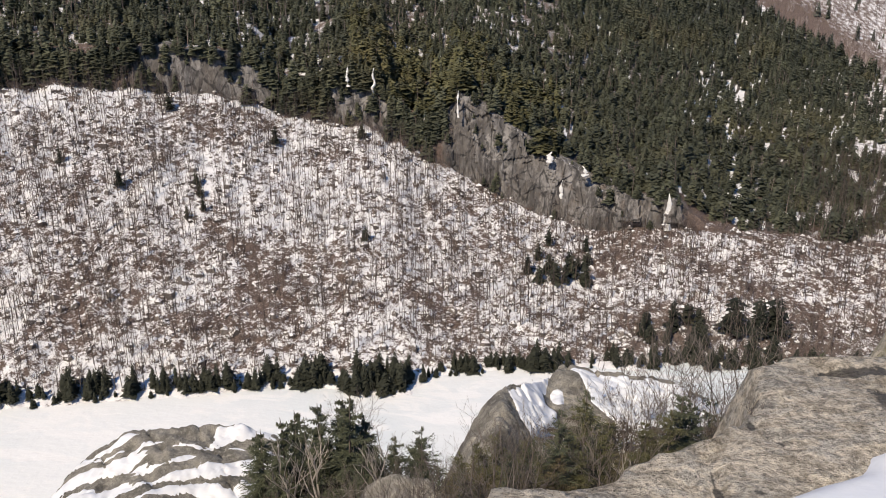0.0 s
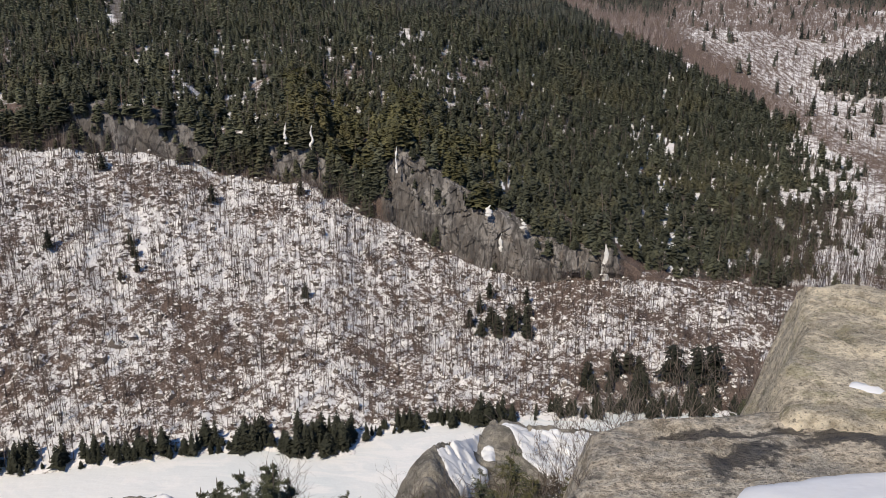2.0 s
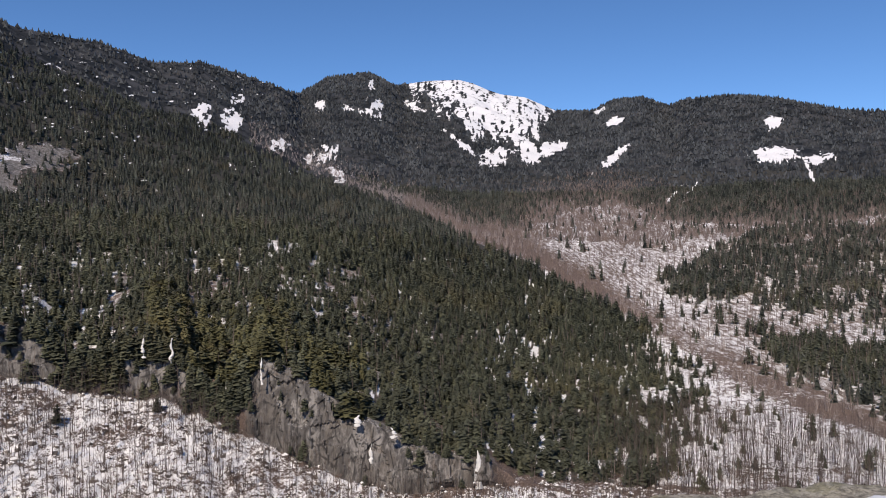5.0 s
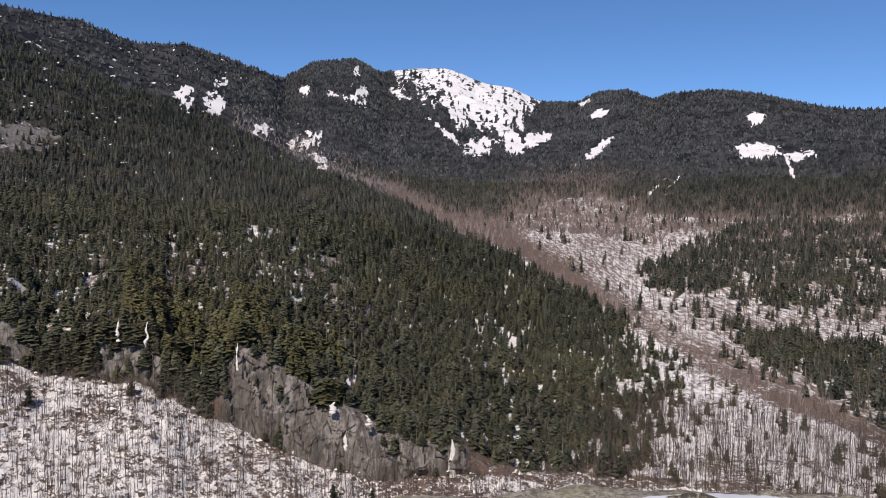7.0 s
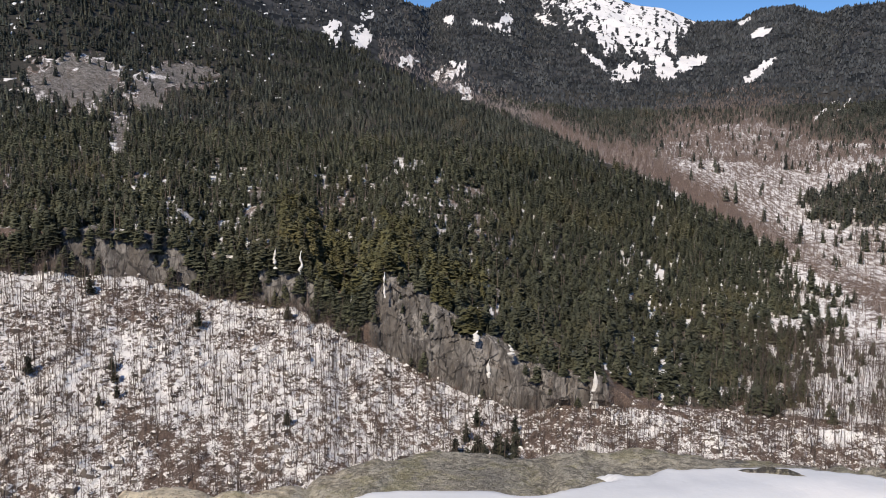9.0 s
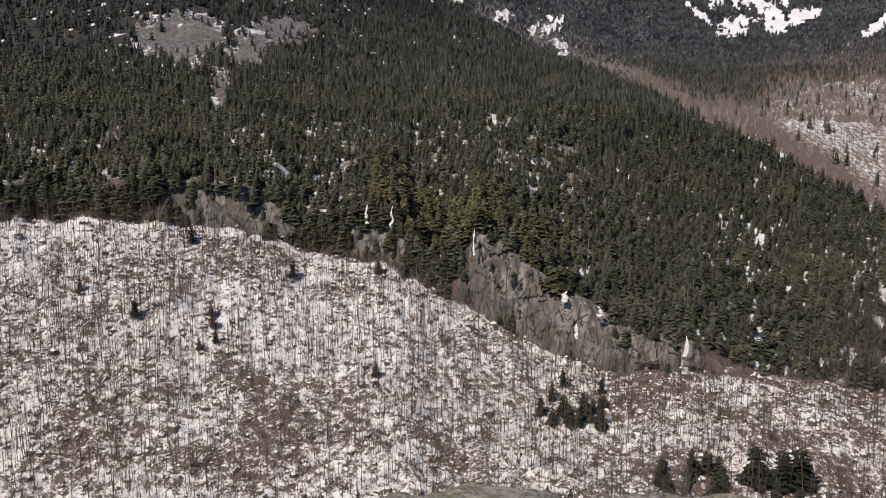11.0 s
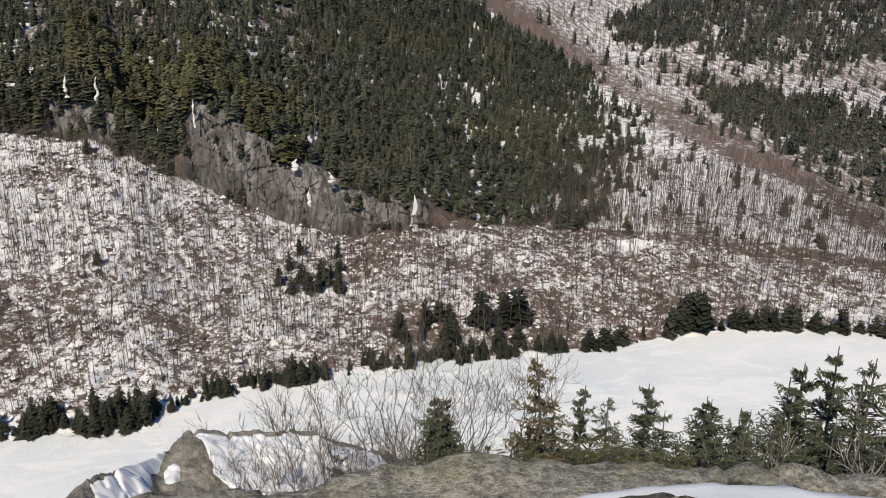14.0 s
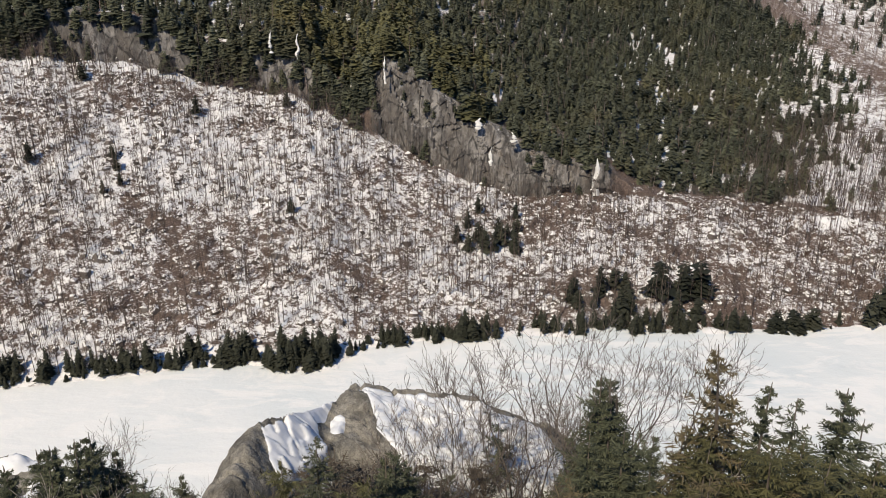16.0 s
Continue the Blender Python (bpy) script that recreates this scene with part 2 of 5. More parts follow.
def plain(name, low, high, scale, rough=0.9, island=False):
    n = Nodes(name, rough, 0.2)
    fac = n.step(n.noise(scale, 5, 0.65), 0.35, 0.65)
    if island:
        fac = n.math("MULTIPLY", n.math("ADD", fac, n.island()), 0.5)
    n.color(n.mix(fac, low, high))
    return n.bump(n.noise(scale * 3, 4), 0.4, 0.02).mat


def capped_stone():
    """Grey-brown block with snow lying on what faces up."""
    n = Nodes("snow_capped_stone", 0.9, 0.15)
    stone = n.mix(n.island(), (0.085, 0.072, 0.066), (0.23, 0.20, 0.18))
    up = n.add("ShaderNodeSeparateXYZ")
    n.link(n.add("ShaderNodeNewGeometry").outputs["Normal"], up.inputs[0])
    lying = n.step(n.math("ADD", up.outputs["Z"], n.math("MULTIPLY", n.math("SUBTRACT", n.noise(1.3, 4), 0.5), 1.3)), 0.6, 0.7)
    n.color(n.mix(lying, stone, (0.86, 0.85, 0.84)))
    return n.mat


M_GROUND, M_LAKE, M_SNOW = ground_material(), lake_material(), snow_material()
M_GRANITE = granite_material("lichened_granite", (0.30, 0.258, 0.20), (0.76, 0.67, 0.535), (0.235, 0.217, 0.187), (0.64, 0.588, 0.50))
M_GRANITE_GREY = granite_material("grey_green_lichened_granite", (0.165, 0.154, 0.126), (0.49, 0.457, 0.375), (0.135, 0.131, 0.112), (0.435, 0.415, 0.352), -0.2)
M_ICY_SNOW, M_BOULDER = icy_snow_material(), boulder_material()
M_NEEDLE = needle_material("spruce_needles", (0.050, 0.056, 0.040), (0.165, 0.172, 0.110), (0.165, 0.150, 0.084))
M_NEEDLE_MID = needle_material("upper_spruce_needles", (0.022, 0.027, 0.023), (0.155, 0.164, 0.128), (0.150, 0.134, 0.092))
# bluish cast of distant air mixed into these needle colours
M_NEEDLE_HAZED = needle_material("hazed_far_spruce_needles", (0.012, 0.015, 0.018), (0.112, 0.122, 0.128), (0.100, 0.096, 0.094))
M_CEDAR = needle_material("olive_cedar_foliage", (0.060, 0.060, 0.030), (0.195, 0.185, 0.090), (0.190, 0.165, 0.080))
M_STEM = bark_material("bare_hardwood_bark", (0.060, 0.048, 0.042), (0.17, 0.14, 0.125))
M_TWIG = bark_material("fine_twigs", (0.088, 0.074, 0.066), (0.20, 0.172, 0.155))
M_FAR_TWIG = bark_material("far_leafless_crowns", (0.150, 0.118, 0.105), (0.31, 0.250, 0.225))
M_CREST = bark_material("pale_leafless_crowns", (0.27, 0.228, 0.208), (0.46, 0.395, 0.365))
M_DEAD = bark_material("bleached_dead_wood", (0.30, 0.27, 0.24), (0.52, 0.48, 0.43))
M_BRUSH = plain("reddish_brush", (0.090, 0.062, 0.052), (0.21, 0.150, 0.125), 0.12)
M_STONE = capped_stone()
M_ICE = plain("icefall_ice", (0.66, 0.66, 0.64), (0.85, 0.83, 0.79), 0.4, 0.4)
M_SPRUCE = needle_material("outlook_spruce_needles", (0.026, 0.033, 0.022), (0.130, 0.140, 0.085), (0.140, 0.128, 0.070))
M_SHORE = needle_material("shore_spruce_needles", (0.018, 0.022, 0.016), (0.076, 0.079, 0.056), (0.082, 0.072, 0.050))
M_SPRUCE_BROWN = needle_material("browned_spruce_needles", (0.070, 0.060, 0.036), (0.19, 0.150, 0.085), (0.17, 0.125, 0.065))
M_BARK = bark_material("grey_brown_bark", (0.070, 0.058, 0.050), (0.21, 0.18, 0.155))

# ---- the lie of the land ----
LAKE = -100.0


def curve(*pairs):
    """A smooth-ish line through (x, y) pairs."""
    xs, ys = np.array(pairs, float).T
    return lambda x: np.interp(x, xs, ys)


def mellow(f, width):
    return lambda x: sum(f(np.asarray(x, float) + width * k / 3) for k in range(-3, 4)) / 7


def ease(x, low, high):
    s = np.clip((np.asarray(x, float) - low) / (high - low), 0, 1)
    return s * s * (3 - 2 * s)


def hashed(ix, iy, seed):
    v = np.sin(ix * 127.1 + iy * 311.7 + seed * 74.7) * 43758.5453
    return v - np.floor(v)


def rough(x, y, seed=0.0, octaves=4):
    """Value noise, -1 to 1."""
    total, weight, amp = np.zeros(np.broadcast(x, y).shape), 0.0, 1.0
    for o in range(octaves):
        xi, yi = np.floor(x), np.floor(y)
        fx, fy = x - xi, y - yi
        fx, fy = fx * fx * (3 - 2 * fx), fy * fy * (3 - 2 * fy)
        s = seed + o * 13.7
        top = hashed(xi, yi, s) * (1 - fx) + hashed(xi + 1, yi, s) * fx
        low = hashed(xi, yi + 1, s) * (1 - fx) + hashed(xi + 1, yi + 1, s) * fx
        total = total + amp * ((top * (1 - fy) + low * fy) * 2 - 1)
        weight += amp
        x, y, amp = x * 2.03, y * 2.03, amp * 0.5
    return total / weight


# Headings in degrees from the outlook; lines of the land by heading.
shore_far = curve((-180, 300), (-75, 230), (-41, 208), (-37.8, 201.5), (-34.5, 197.5), (-28.3, 190.5), (-23, 188.5), (-18, 186.5), (-16.3, 184), (-15, 179.5), (-10.6, 179.2),
                  (-9.2, 187), (-5.8, 190.5), (-3.4, 191), (0.3, 192.5), (5, 197.5), (7.1, 197.8), (10.4, 204.5), (11.4, 205), (12.3, 202.5), (17.8, 210.5), (23.1, 218), (27.5, 230.5), (31.3, 245),
                  (36.6, 255), (43, 265), (60, 280), (180, 300))
cliff_foot_up = curve((-90, -6), (-34, -6.4), (-28.6, -6.8), (-24.7, -7.6), (-21.5, -7.9), (-18.8, -9.0), (-16.5, -10.1), (-14.9, -9.3), (-11.8, -10.7),
                      (-9.4, -12.1), (-6.1, -13.5), (-3.7, -15.1), (-0.4, -16.1), (1.2, -17.2), (5.2, -17.2), (8.8, -16.8), (14, -17), (90, -17))
cliff_top_up = curve((-90, -4), (-32, -4.6), (-26.4, -4.2), (-23.9, -4.7), (-20.6, -5.0), (-19, -7.2), (-16, -7.2), (-14.9, -6.2), (-12.5, -6.0),
                     (-11, -8.8), (-9, -9.8), (-7.2, -8.6), (-6.4, -7.7), (-5.2, -8.2), (-3.3, -9.5), (-0.4, -11.9), (2.4, -13.0), (6, -14.6), (8.9, -14.8),
                     (10.2, -15.6), (11.4, -16.5), (14, -17), (90, -17))
cliff_foot_far = curve((-90, 360), (-34, 350), (-16, 325), (-6, 300), (0, 284), (9, 278), (20, 290), (45, 330), (90, 380))
skyline_up = curve((-90, 14), (-45, 17), (-31, 16.6), (-27, 15.6), (-21.4, 13.6), (-16.4, 13.1), (-13.1, 12.1), (-10.1, 12.3), (-7.4, 11.6), (-3.7, 10.4),
                   (-1.5, 11.6), (1.3, 11.9), (3.2, 11.0), (4.2, 11.25), (5.5, 11.4), (7.6, 11.45), (8.6, 11.2), (9.6, 10.75), (10.6, 10.4), (12.3, 10.15), (14.6, 9.1), (16.9, 9.0), (18.4, 9.7), (20.3, 9.8),
                   (22.1, 9.1), (23.3, 9.5), (25.9, 9.6), (28.4, 9.3), (33.2, 8.0), (36.3, 7.8), (60, 9), (90, 12))
skyline_far = mellow(curve((-90, 1500), (-27, 1500), (-10, 2000), (-4, 2300), (-3.4, 3000), (3, 3200), (3.6, 3900), (15, 3900), (17, 3400), (22, 3300), (24, 2600), (45, 2500),
                           (90, 1800)), 0.4)
far_at_level = mellow(curve((-90, 520), (-25, 520), (-5, 560), (10, 760), (20, 900), (45, 950), (90, 900)), 4)
far_at_four = mellow(curve((-90, 800), (-25, 820), (-5, 1150), (10, 1750), (25, 1600), (45, 1500), (90, 1200)), 4)
# The crest of the wooded spur, beyond which the side valley opens.
spur_up = curve((-90, 40), (-8.5, 40), (-7.6, 7.8), (-5.8, 6.9), (-3.5, 5.8), (0.5, 4.2), (4.6, 2.6), (8.5, 0.6), (12.5, -0.9), (16.3, -3.2), (20, -5.1),
                (23.6, -7.4), (27.1, -9.2), (30.5, -10.4), (34.6, -11.7), (38.4, -13.7), (44.4, -15.4), (60, -17), (90, -17))


smooth_top, smooth_foot = cliff_top_up, mellow(cliff_foot_up, 2.5)


def cliff_foot_up(az):
    return smooth_foot(az) + 0.18 * rough(np.asarray(az) * 1.3, 0 * np.asarray(az), 14, 3)


def cliff_top_up(az):
    """The crest, notched and ragged."""
    az = np.asarray(az, float)
    crest = smooth_top(az) + np.where(az < -8, 0.45, 0.22) * rough(az * 1.1, 0 * az, 15, 4)
    return np.maximum(crest, cliff_foot_up(az) + 0.02)


wood_line_up = curve((-90, -40), (2, -3), (4, 2.4), (7, 1.2), (10, 0.8), (13.3, 2.4), (18.5, 3.2), (21, 2.2), (24, 1.0), (29, 1.4), (36, 1.2), (90, 1.2))
grove_low = curve((-90, 40), (19.5, 40), (20.5, -2.5), (23.9, -4.3), (26.3, -5.6), (27.6, -7.2), (30.3, -9.3), (33.6, -10.9), (36.7, -12.0), (38.9, -12.9), (44, -13.8), (90, -16))
glade_low = curve((-90, -4), (24, -4.4), (26, -5.3), (29.2, -6.4), (31.8, -6.6), (34.1, -7.0), (37.2, -6.7), (40.2, -8.3), (43.2, -9.3), (90, -9.3))
glade_high = curve((-90, -4), (24.8, -4.1), (29, -4.5), (31.6, -4.6), (35, -5.8), (37.5, -4.3), (42.4, -5.0), (90, -5.0))
grove_high = curve((-90, -40), (20, -3.5), (21.3, -2.6), (25, -0.6), (29, 0.9), (36, 0.8), (90, 0.8))


def grove_at(az, up, torn):
    """1 inside the two spruce groves of the side valley, with a glade between them."""
    glade = ease(up - glade_low(az) + 0.6 * torn, -0.3, 0.3) * (1 - ease(up - glade_high(az) + 0.6 * torn, -0.3, 0.3))
    return ease(up - grove_low(az) + torn, -0.3, 0.5) * (1 - ease(up - grove_high(az) + torn, -0.5, 0.3)) * (1 - 0.93 * glade)


def far_of(az, up):
    """How far off the land is that shows at this heading and height angle, above the cliff."""
    top_up, top_far = cliff_top_up(az), cliff_foot_far(az) + (cliff_top_up(az) - cliff_foot_up(az)) * 2.2
    sky_up = skyline_up(az)
    ups = [top_up, np.maximum(top_up + 1, 0 * az), 4 + 0 * az, sky_up]
    fars = [np.log(v) for v in (top_far, far_at_level(az), far_at_four(az), skyline_far(az))]
    out = fars[0]
    for k in range(3):
        s = np.clip((up - ups[k]) / (ups[k + 1] - ups[k]), 0, 1)
        out = np.where(up >= ups[k], fars[k] + (fars[k + 1] - fars[k]) * s, out)
    return np.exp(out)


def tan(a):
    return np.tan(np.radians(a))


def near_hill(az, r):
    steep = np.where(np.abs(az) < 100, 0.80 - 0.14 * ease(az, 0, 25), 0.8)
    down = -3.3 - steep * np.maximum(r - 4.0, 0) - 0.45 * np.maximum(r - 30, 0)
    return np.maximum(down, LAKE - 1.5)


ROWS_NEAR, ROWS_TALUS, ROWS_CLIFF, ROWS_UP = 26, 70, 30, 184


def land_column(az):
    """Distances and heights along one heading, from the outlook outward."""
    a = np.full(1, az)
    r = [np.array([0.2, 1.5, 3.0]), 4.0 * (150 / 4.0) ** np.linspace(0, 1, ROWS_NEAR)]
    r = [np.concatenate(r)]
    z = [near_hill(az, r[0])]
    rs, rf = shore_far(a)[0], cliff_foot_far(a)[0]
    s = np.linspace(0, 1, ROWS_TALUS)
    zf = tan(cliff_foot_up(a)[0]) * rf
    r.append(rs - 1 + (rf - rs + 1) * s)
    z.append(LAKE - 0.5 + (zf - LAKE + 0.5) * (0.75 * s + 0.25 * s * s))
    tu, fu = cliff_top_up(a)[0], cliff_foot_up(a)[0]
    rt = rf + (tu - fu) * 2.2
    s = np.linspace(0, 1, ROWS_CLIFF + 2)[1:-1]
    r.append(rf + (rt - rf) * s)
    z.append(zf + (tan(tu) * rt - zf) * s)
    low = max(tu + 2, 3.5)
    up = np.concatenate([np.linspace(tu, low, ROWS_UP - 100), np.linspace(low, skyline_up(a)[0], 101)[1:]])
    far = far_of(np.full(ROWS_UP, az), up)
    r.append(far)
    z.append(tan(up) * far)
    end = far[-1]
    r.append(np.array([end * 1.02, end * 1.08, 4600, 4950]))
    z.append(np.array([z[-1][-1] - 4, z[-1][-1] - 60, 100, 0]))
    return np.concatenate(r), np.concatenate(z)


front = np.concatenate([np.arange(-48, -12, 0.22), np.arange(-12, 34, 0.125), np.arange(34, 58.1, 0.3)])
behind = np.linspace(front[-1], 312, 72)[1:-1]
HEADINGS = np.concatenate([front, behind])
cols = [land_column(((a + 180) % 360) - 180) for a in HEADINGS]
R, Z = np.array([c[0] for c in cols]), np.array([c[1] for c in cols])
A = np.repeat(HEADINGS[:, None], R.shape[1], 1)
back = ease(np.abs(((A - 5 + 180) % 360) - 180), 75, 115)
Z = Z * (1 - back) + (-2.4 + 0.22 * np.minimum(R, 900)) * back
i_shore, i_foot = 3 + ROWS_NEAR, 3 + ROWS_NEAR + ROWS_TALUS
i_top = i_foot + ROWS_CLIFF
UP = np.degrees(np.arctan2(Z, R))
# relief: blocky cliff faces, bouldery talus, rolling slopes
bared = curve((-90, 0.3), (-29.0, 0.3), (-28.2, 0.95), (-19.8, 0.95), (-19.0, 0.35), (-15.8, 0.35), (-15.2, 0.9), (-11.4, 0.9), (-10.8, 0.3), (-8.0, 0.3), (-7.0, 1), (90, 1))
tall = (np.clip((cliff_top_up(HEADINGS) - cliff_foot_up(HEADINGS)) / 3.4, 0, 1) * bared(HEADINGS))[:, None]
cr, ch = A[:, i_foot - 1:i_top + 2], Z[:, i_foot - 1:i_top + 2]
side = np.radians(cr) * 300
tilted = side + 0.22 * ch
lane = np.floor(tilted / 8.5 + 0.5 * rough(side / 14, ch / 25, 3, 2)) + 0.37 * np.floor(ch / 13 + rough(side / 18, ch / 24, 5, 2))
blocks = (hashed(lane, np.floor(lane * 0.5), 2.0) * 3.4 + hashed(np.floor(tilted / 3.1 + 0.4 * rough(side / 6, ch / 9, 6, 2)), np.floor(ch / 8 + 0.5 * rough(side / 5, ch / 5, 7, 2)), 4.0) * 1.3
          + 0.7 * rough(side / 3, ch / 7, 9))
R[:, i_foot - 1:i_top + 2] -= blocks * np.minimum(tall * 1.5, 1) * np.where(HEADINGS < -8, 0.3, 1.0)[:, None] * np.concatenate([[0.0], np.clip(np.linspace(0.1, 3.2, ROWS_CLIFF), 0, 1), [0.5, 0.1]])[None, :]
X, Y = R * np.sin(np.radians(A)), R * np.cos(np.radians(A))
talus = np.zeros_like(Z)
talus[:, i_shore + 1:i_foot] = 1
Z += talus * (1.4 * rough(X / 9, Y / 9, 21) + 1.3 * np.maximum(rough(X / 3.4, Y / 3.4, 22, 3), -0.1))
upper = np.zeros_like(Z)
upper[:, i_top + 2:i_top + ROWS_UP - 3] = 1
Z += upper * rough(X / 60, Y / 60, 31) * R * 0.006 + (upper + 0) * rough(X / 300, Y / 300, 33) * np.maximum(R - 700, 0) * 0.008
near = np.zeros_like(Z)
near[:, 6:i_shore] = 1
Z += near * rough(X / 4, Y / 4, 41) * np.clip(R - 6, 0, 8) * 0.05

# where snow lies open in the mountains: heading, height angle, half-widths, slant
SNOWFIELDS = [(10.1, 6.1, 0.95, 0.75, 0.4), (12.5, 6.3, 0.9, 0.8, 0), (14.2, 6.5, 1.2, 0.55, 0.8), (7.5, 7.2, 0.35, 0.9, -1.3), (4.4, 9.6, 0.5, 0.6, -1.2), (18.4, 5.8, 0.55, 1.05, 1.2),
              (17.1, 8.8, 0.3, 0.5, 1.6), (18.5, 8.1, 0.5, 0.35, 1.5), (29.0, 5.6, 1.5, 0.6, -0.6), (31.4, 5.3, 1.0, 0.5, 0.8), (30.9, 4.2, 0.15, 0.8, -0.4), (28.7, 7.7, 0.55, 0.35, 0)]
SNOWSPOTS = [(22.9, 3.7, 0.5, 0.12, 1.2), (22.3, 3.0, 0.12, 0.5, 1.0), (23.3, 3.2, 0.1, 0.6, 0.9), (21.2, 2.5, 0.5, 0.12, 0.0), (22.9, 2.2, 0.1, 0.4, 0.8), (24.8, 2.9, 0.4, 0.1, 0.0), (1.4, 9.4, 0.75, 0.5, 0), (-0.4, 9.6, 0.5, 0.3, 0), (-2.3, 9.7, 0.5, 0.4, 0), (-10.2, 8.9, 0.65, 0.75, 0),
             (-8.3, 8.4, 0.7, 0.85, 0), (-7.9, 10.0, 0.5, 0.25, 0), (-2.0, 6.3, 0.9, 0.5, 0.5), (-1.2, 5.1, 0.5, 0.6, -0.6), (-5.0, 7.1, 0.6, 0.35, 0), (1.4, 11.0, 0.2, 0.4, 0),
             (-17.3, 1.1, 0.35, 0.5, 0), (-5.9, -0.3, 0.6, 0.4, 0), (12.2, -10.6, 0.3, 0.6, 0), (12.7, -12.4, 0.25, 0.8, 0), (13.2, -14.6, 0.3, 0.9, 0), (10.2, -8.2, 0.35, 0.45, 0), (25.0, 1.0, 1.0, 0.15, 0)]
SLABS = [(-26.7, 5.1, 2.9, 1.75, 0), (-22.3, 4.4, 1.3, 1.3, 0), (-20.0, 5.7, 1.9, 0.9, 0), (-24.2, 1.9, 0.7, 1.4, 0), (-15.5, -2.2, 0.7, 0.5, 0)]
bowl_low = curve((-90, 40), (3.3, 11.5), (4.2, 10.0), (5.8, 9.3), (6.6, 9.0), (8.6, 7.9), (10.6, 7.1), (11.4, 6.7), (12.6, 7.1), (13.4, 7.8), (14.6, 9.0), (15.4, 9.8), (16, 40), (90, 40))


def spots(az, up, table, ragged=0.75):
    """1 inside the listed patches, with torn edges."""
    out = np.zeros(np.broadcast(az, up).shape)
    tear = 1.5 * ragged * (0.8 * rough(az * 1.6, up * 3.2, 51, 5) + 1.1 * rough(az * 5.5 + 1.5 * up, up * 4.2, 57, 5))
    for a, u, w, h, slant in table:
        d = ((az - a - slant * (up - u)) / w) ** 2 + ((up - u) / h) ** 2
        out = np.maximum(out, ease(1.1 - d + tear, -0.35, 0.6))
    return out


def bowl(az, up, bare=False):
    """The open snow under the far summit, with ragged tongues between strips of scrub."""
    tongues = 1.7 * rough(az * 2.6 + 0.8 * up, up * 0.8, 111, 5)
    scrub = ease(rough(az * 6.5 + up, up * 4.2, 113, 5), 0.05, 0.3) * (0.95 - 0.45 * ease(up - bowl_low(az), 0.8, 2.0)) + 0.5 * ease(rough(az * 9, up * 13, 115, 3), 0.1, 0.4) * (1 - ease(az, 5.5, 7.5))
    return ease(up - bowl_low(az) + tongues, -0.35, 0.35) * ease(az, 3.2, 3.9) * (1 - ease(az, 15.0, 15.8)) * (1 if bare else 1 - np.clip(scrub, 0, 1))


def flecks(az, up):
    """Small openings in the forest where snow shows."""
    low = ease(-up, -3, 2)
    most = (0.22 + 0.53 * ease(az, 7, 11) * ease(-up, 4, 8) + 0.02 * (1 - ease(az, -12, -8)) + 0.10 * (1 - low) - 0.6 * (1 - low) * ease(az, -6, 2)
            + 0.55 * rough(az * 0.3, up * 0.4, 121, 2))
    gully = np.maximum(rough(az * 2.6, up * 1.0, 123, 4), 1.15 * rough(az * 5.2, up * 4.6, 127, 2) - 0.10) * low + rough(az * 4.6, up * 8.0, 125, 5) * (1 - low)
    return ease(gully - 0.62 + 0.38 * most, -0.03, 0.10) * (1 - 0.9 * ease(az, 15.5, 18.5) * low)


open_snow = np.maximum(np.maximum(spots(A, UP, SNOWFIELDS), spots(A, UP, SNOWSPOTS, 1.3)), np.maximum(bowl(A, UP), 0.9 * flecks(A, UP))) * upper
# how far the ground takes on the painted blue of distance
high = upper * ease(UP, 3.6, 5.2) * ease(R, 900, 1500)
slab = spots(A, UP, SLABS, 0.6) * upper
beyond = ease(UP - spur_up(A), 0.2, 0.9) * upper
snow = 0.50 + 0.10 * rough(X / 40, Y / 40, 61, 3)
lush = ease(A, -12, -2) * (1 - ease(A, 30, 40))
snow = np.where(talus > 0, 0.520 - 0.014 * lush - 0.02 * ease(-UP, 15, 22) + 0.05 * rough(X / 26, Y / 26, 62, 4), snow)
snow = np.where(talus * (np.arange(Z.shape[1])[None, :] < i_shore + 4) > 0, 0.60, snow)
snow = np.where(talus * (np.arange(Z.shape[1])[None, :] >= i_foot - 3) * (A < -12.5) > 0, 0.66, snow)
torn = 0.5 * rough(A * 0.9, UP * 1.6, 68, 4)
valley = beyond * (1 - ease(UP - wood_line_up(A) + 2.5 * torn, -1.0, 1.6)) * ease(A, 3, 9)
grove = beyond * grove_at(A, UP, 2 * torn)
snow = np.where(valley > 0.15, 0.365 + 0.12 * ease(valley, 0.4, 1.0) * ease(A, 8, 15) + 0.10 * rough(X / 60, Y / 60, 66, 4), snow)
# painted under-tree shade on the forest floor, stronger right of the middle
shaded_duff = upper * ((1 - beyond) * (0.52 + 0.22 * ease(A, -2, 3) + 0.38 * ease(R, 600, 1000)) + beyond * np.clip(1 - valley + 0.45 * grove, 0, 1) * ease(UP, -3, 2)) * (0.75 + 0.25 * ease(R, 450, 900))
shaded_duff = shaded_duff * (1 - np.clip(open_snow * 1.6, 0, 1)) * (1 - slab)
flank = upper * (1 - beyond) * ease(A, 17, 21) * ease(-UP, 2, 6)
snow = np.where(flank > 0.2, 0.525 + 0.08 * rough(X / 30, Y / 30, 67, 4), snow)
strip = ease(UP - spur_up(A), -0.9, -0.2) * (1 - ease(UP - spur_up(A) + 0.6 * torn, 0.9, 1.5)) * upper * ease(A, -8, -6)
snow = snow * (1 - (0.24 - 0.10 * ease(A, 14, 22)) * strip) + open_snow * (1 - strip) * 0.24
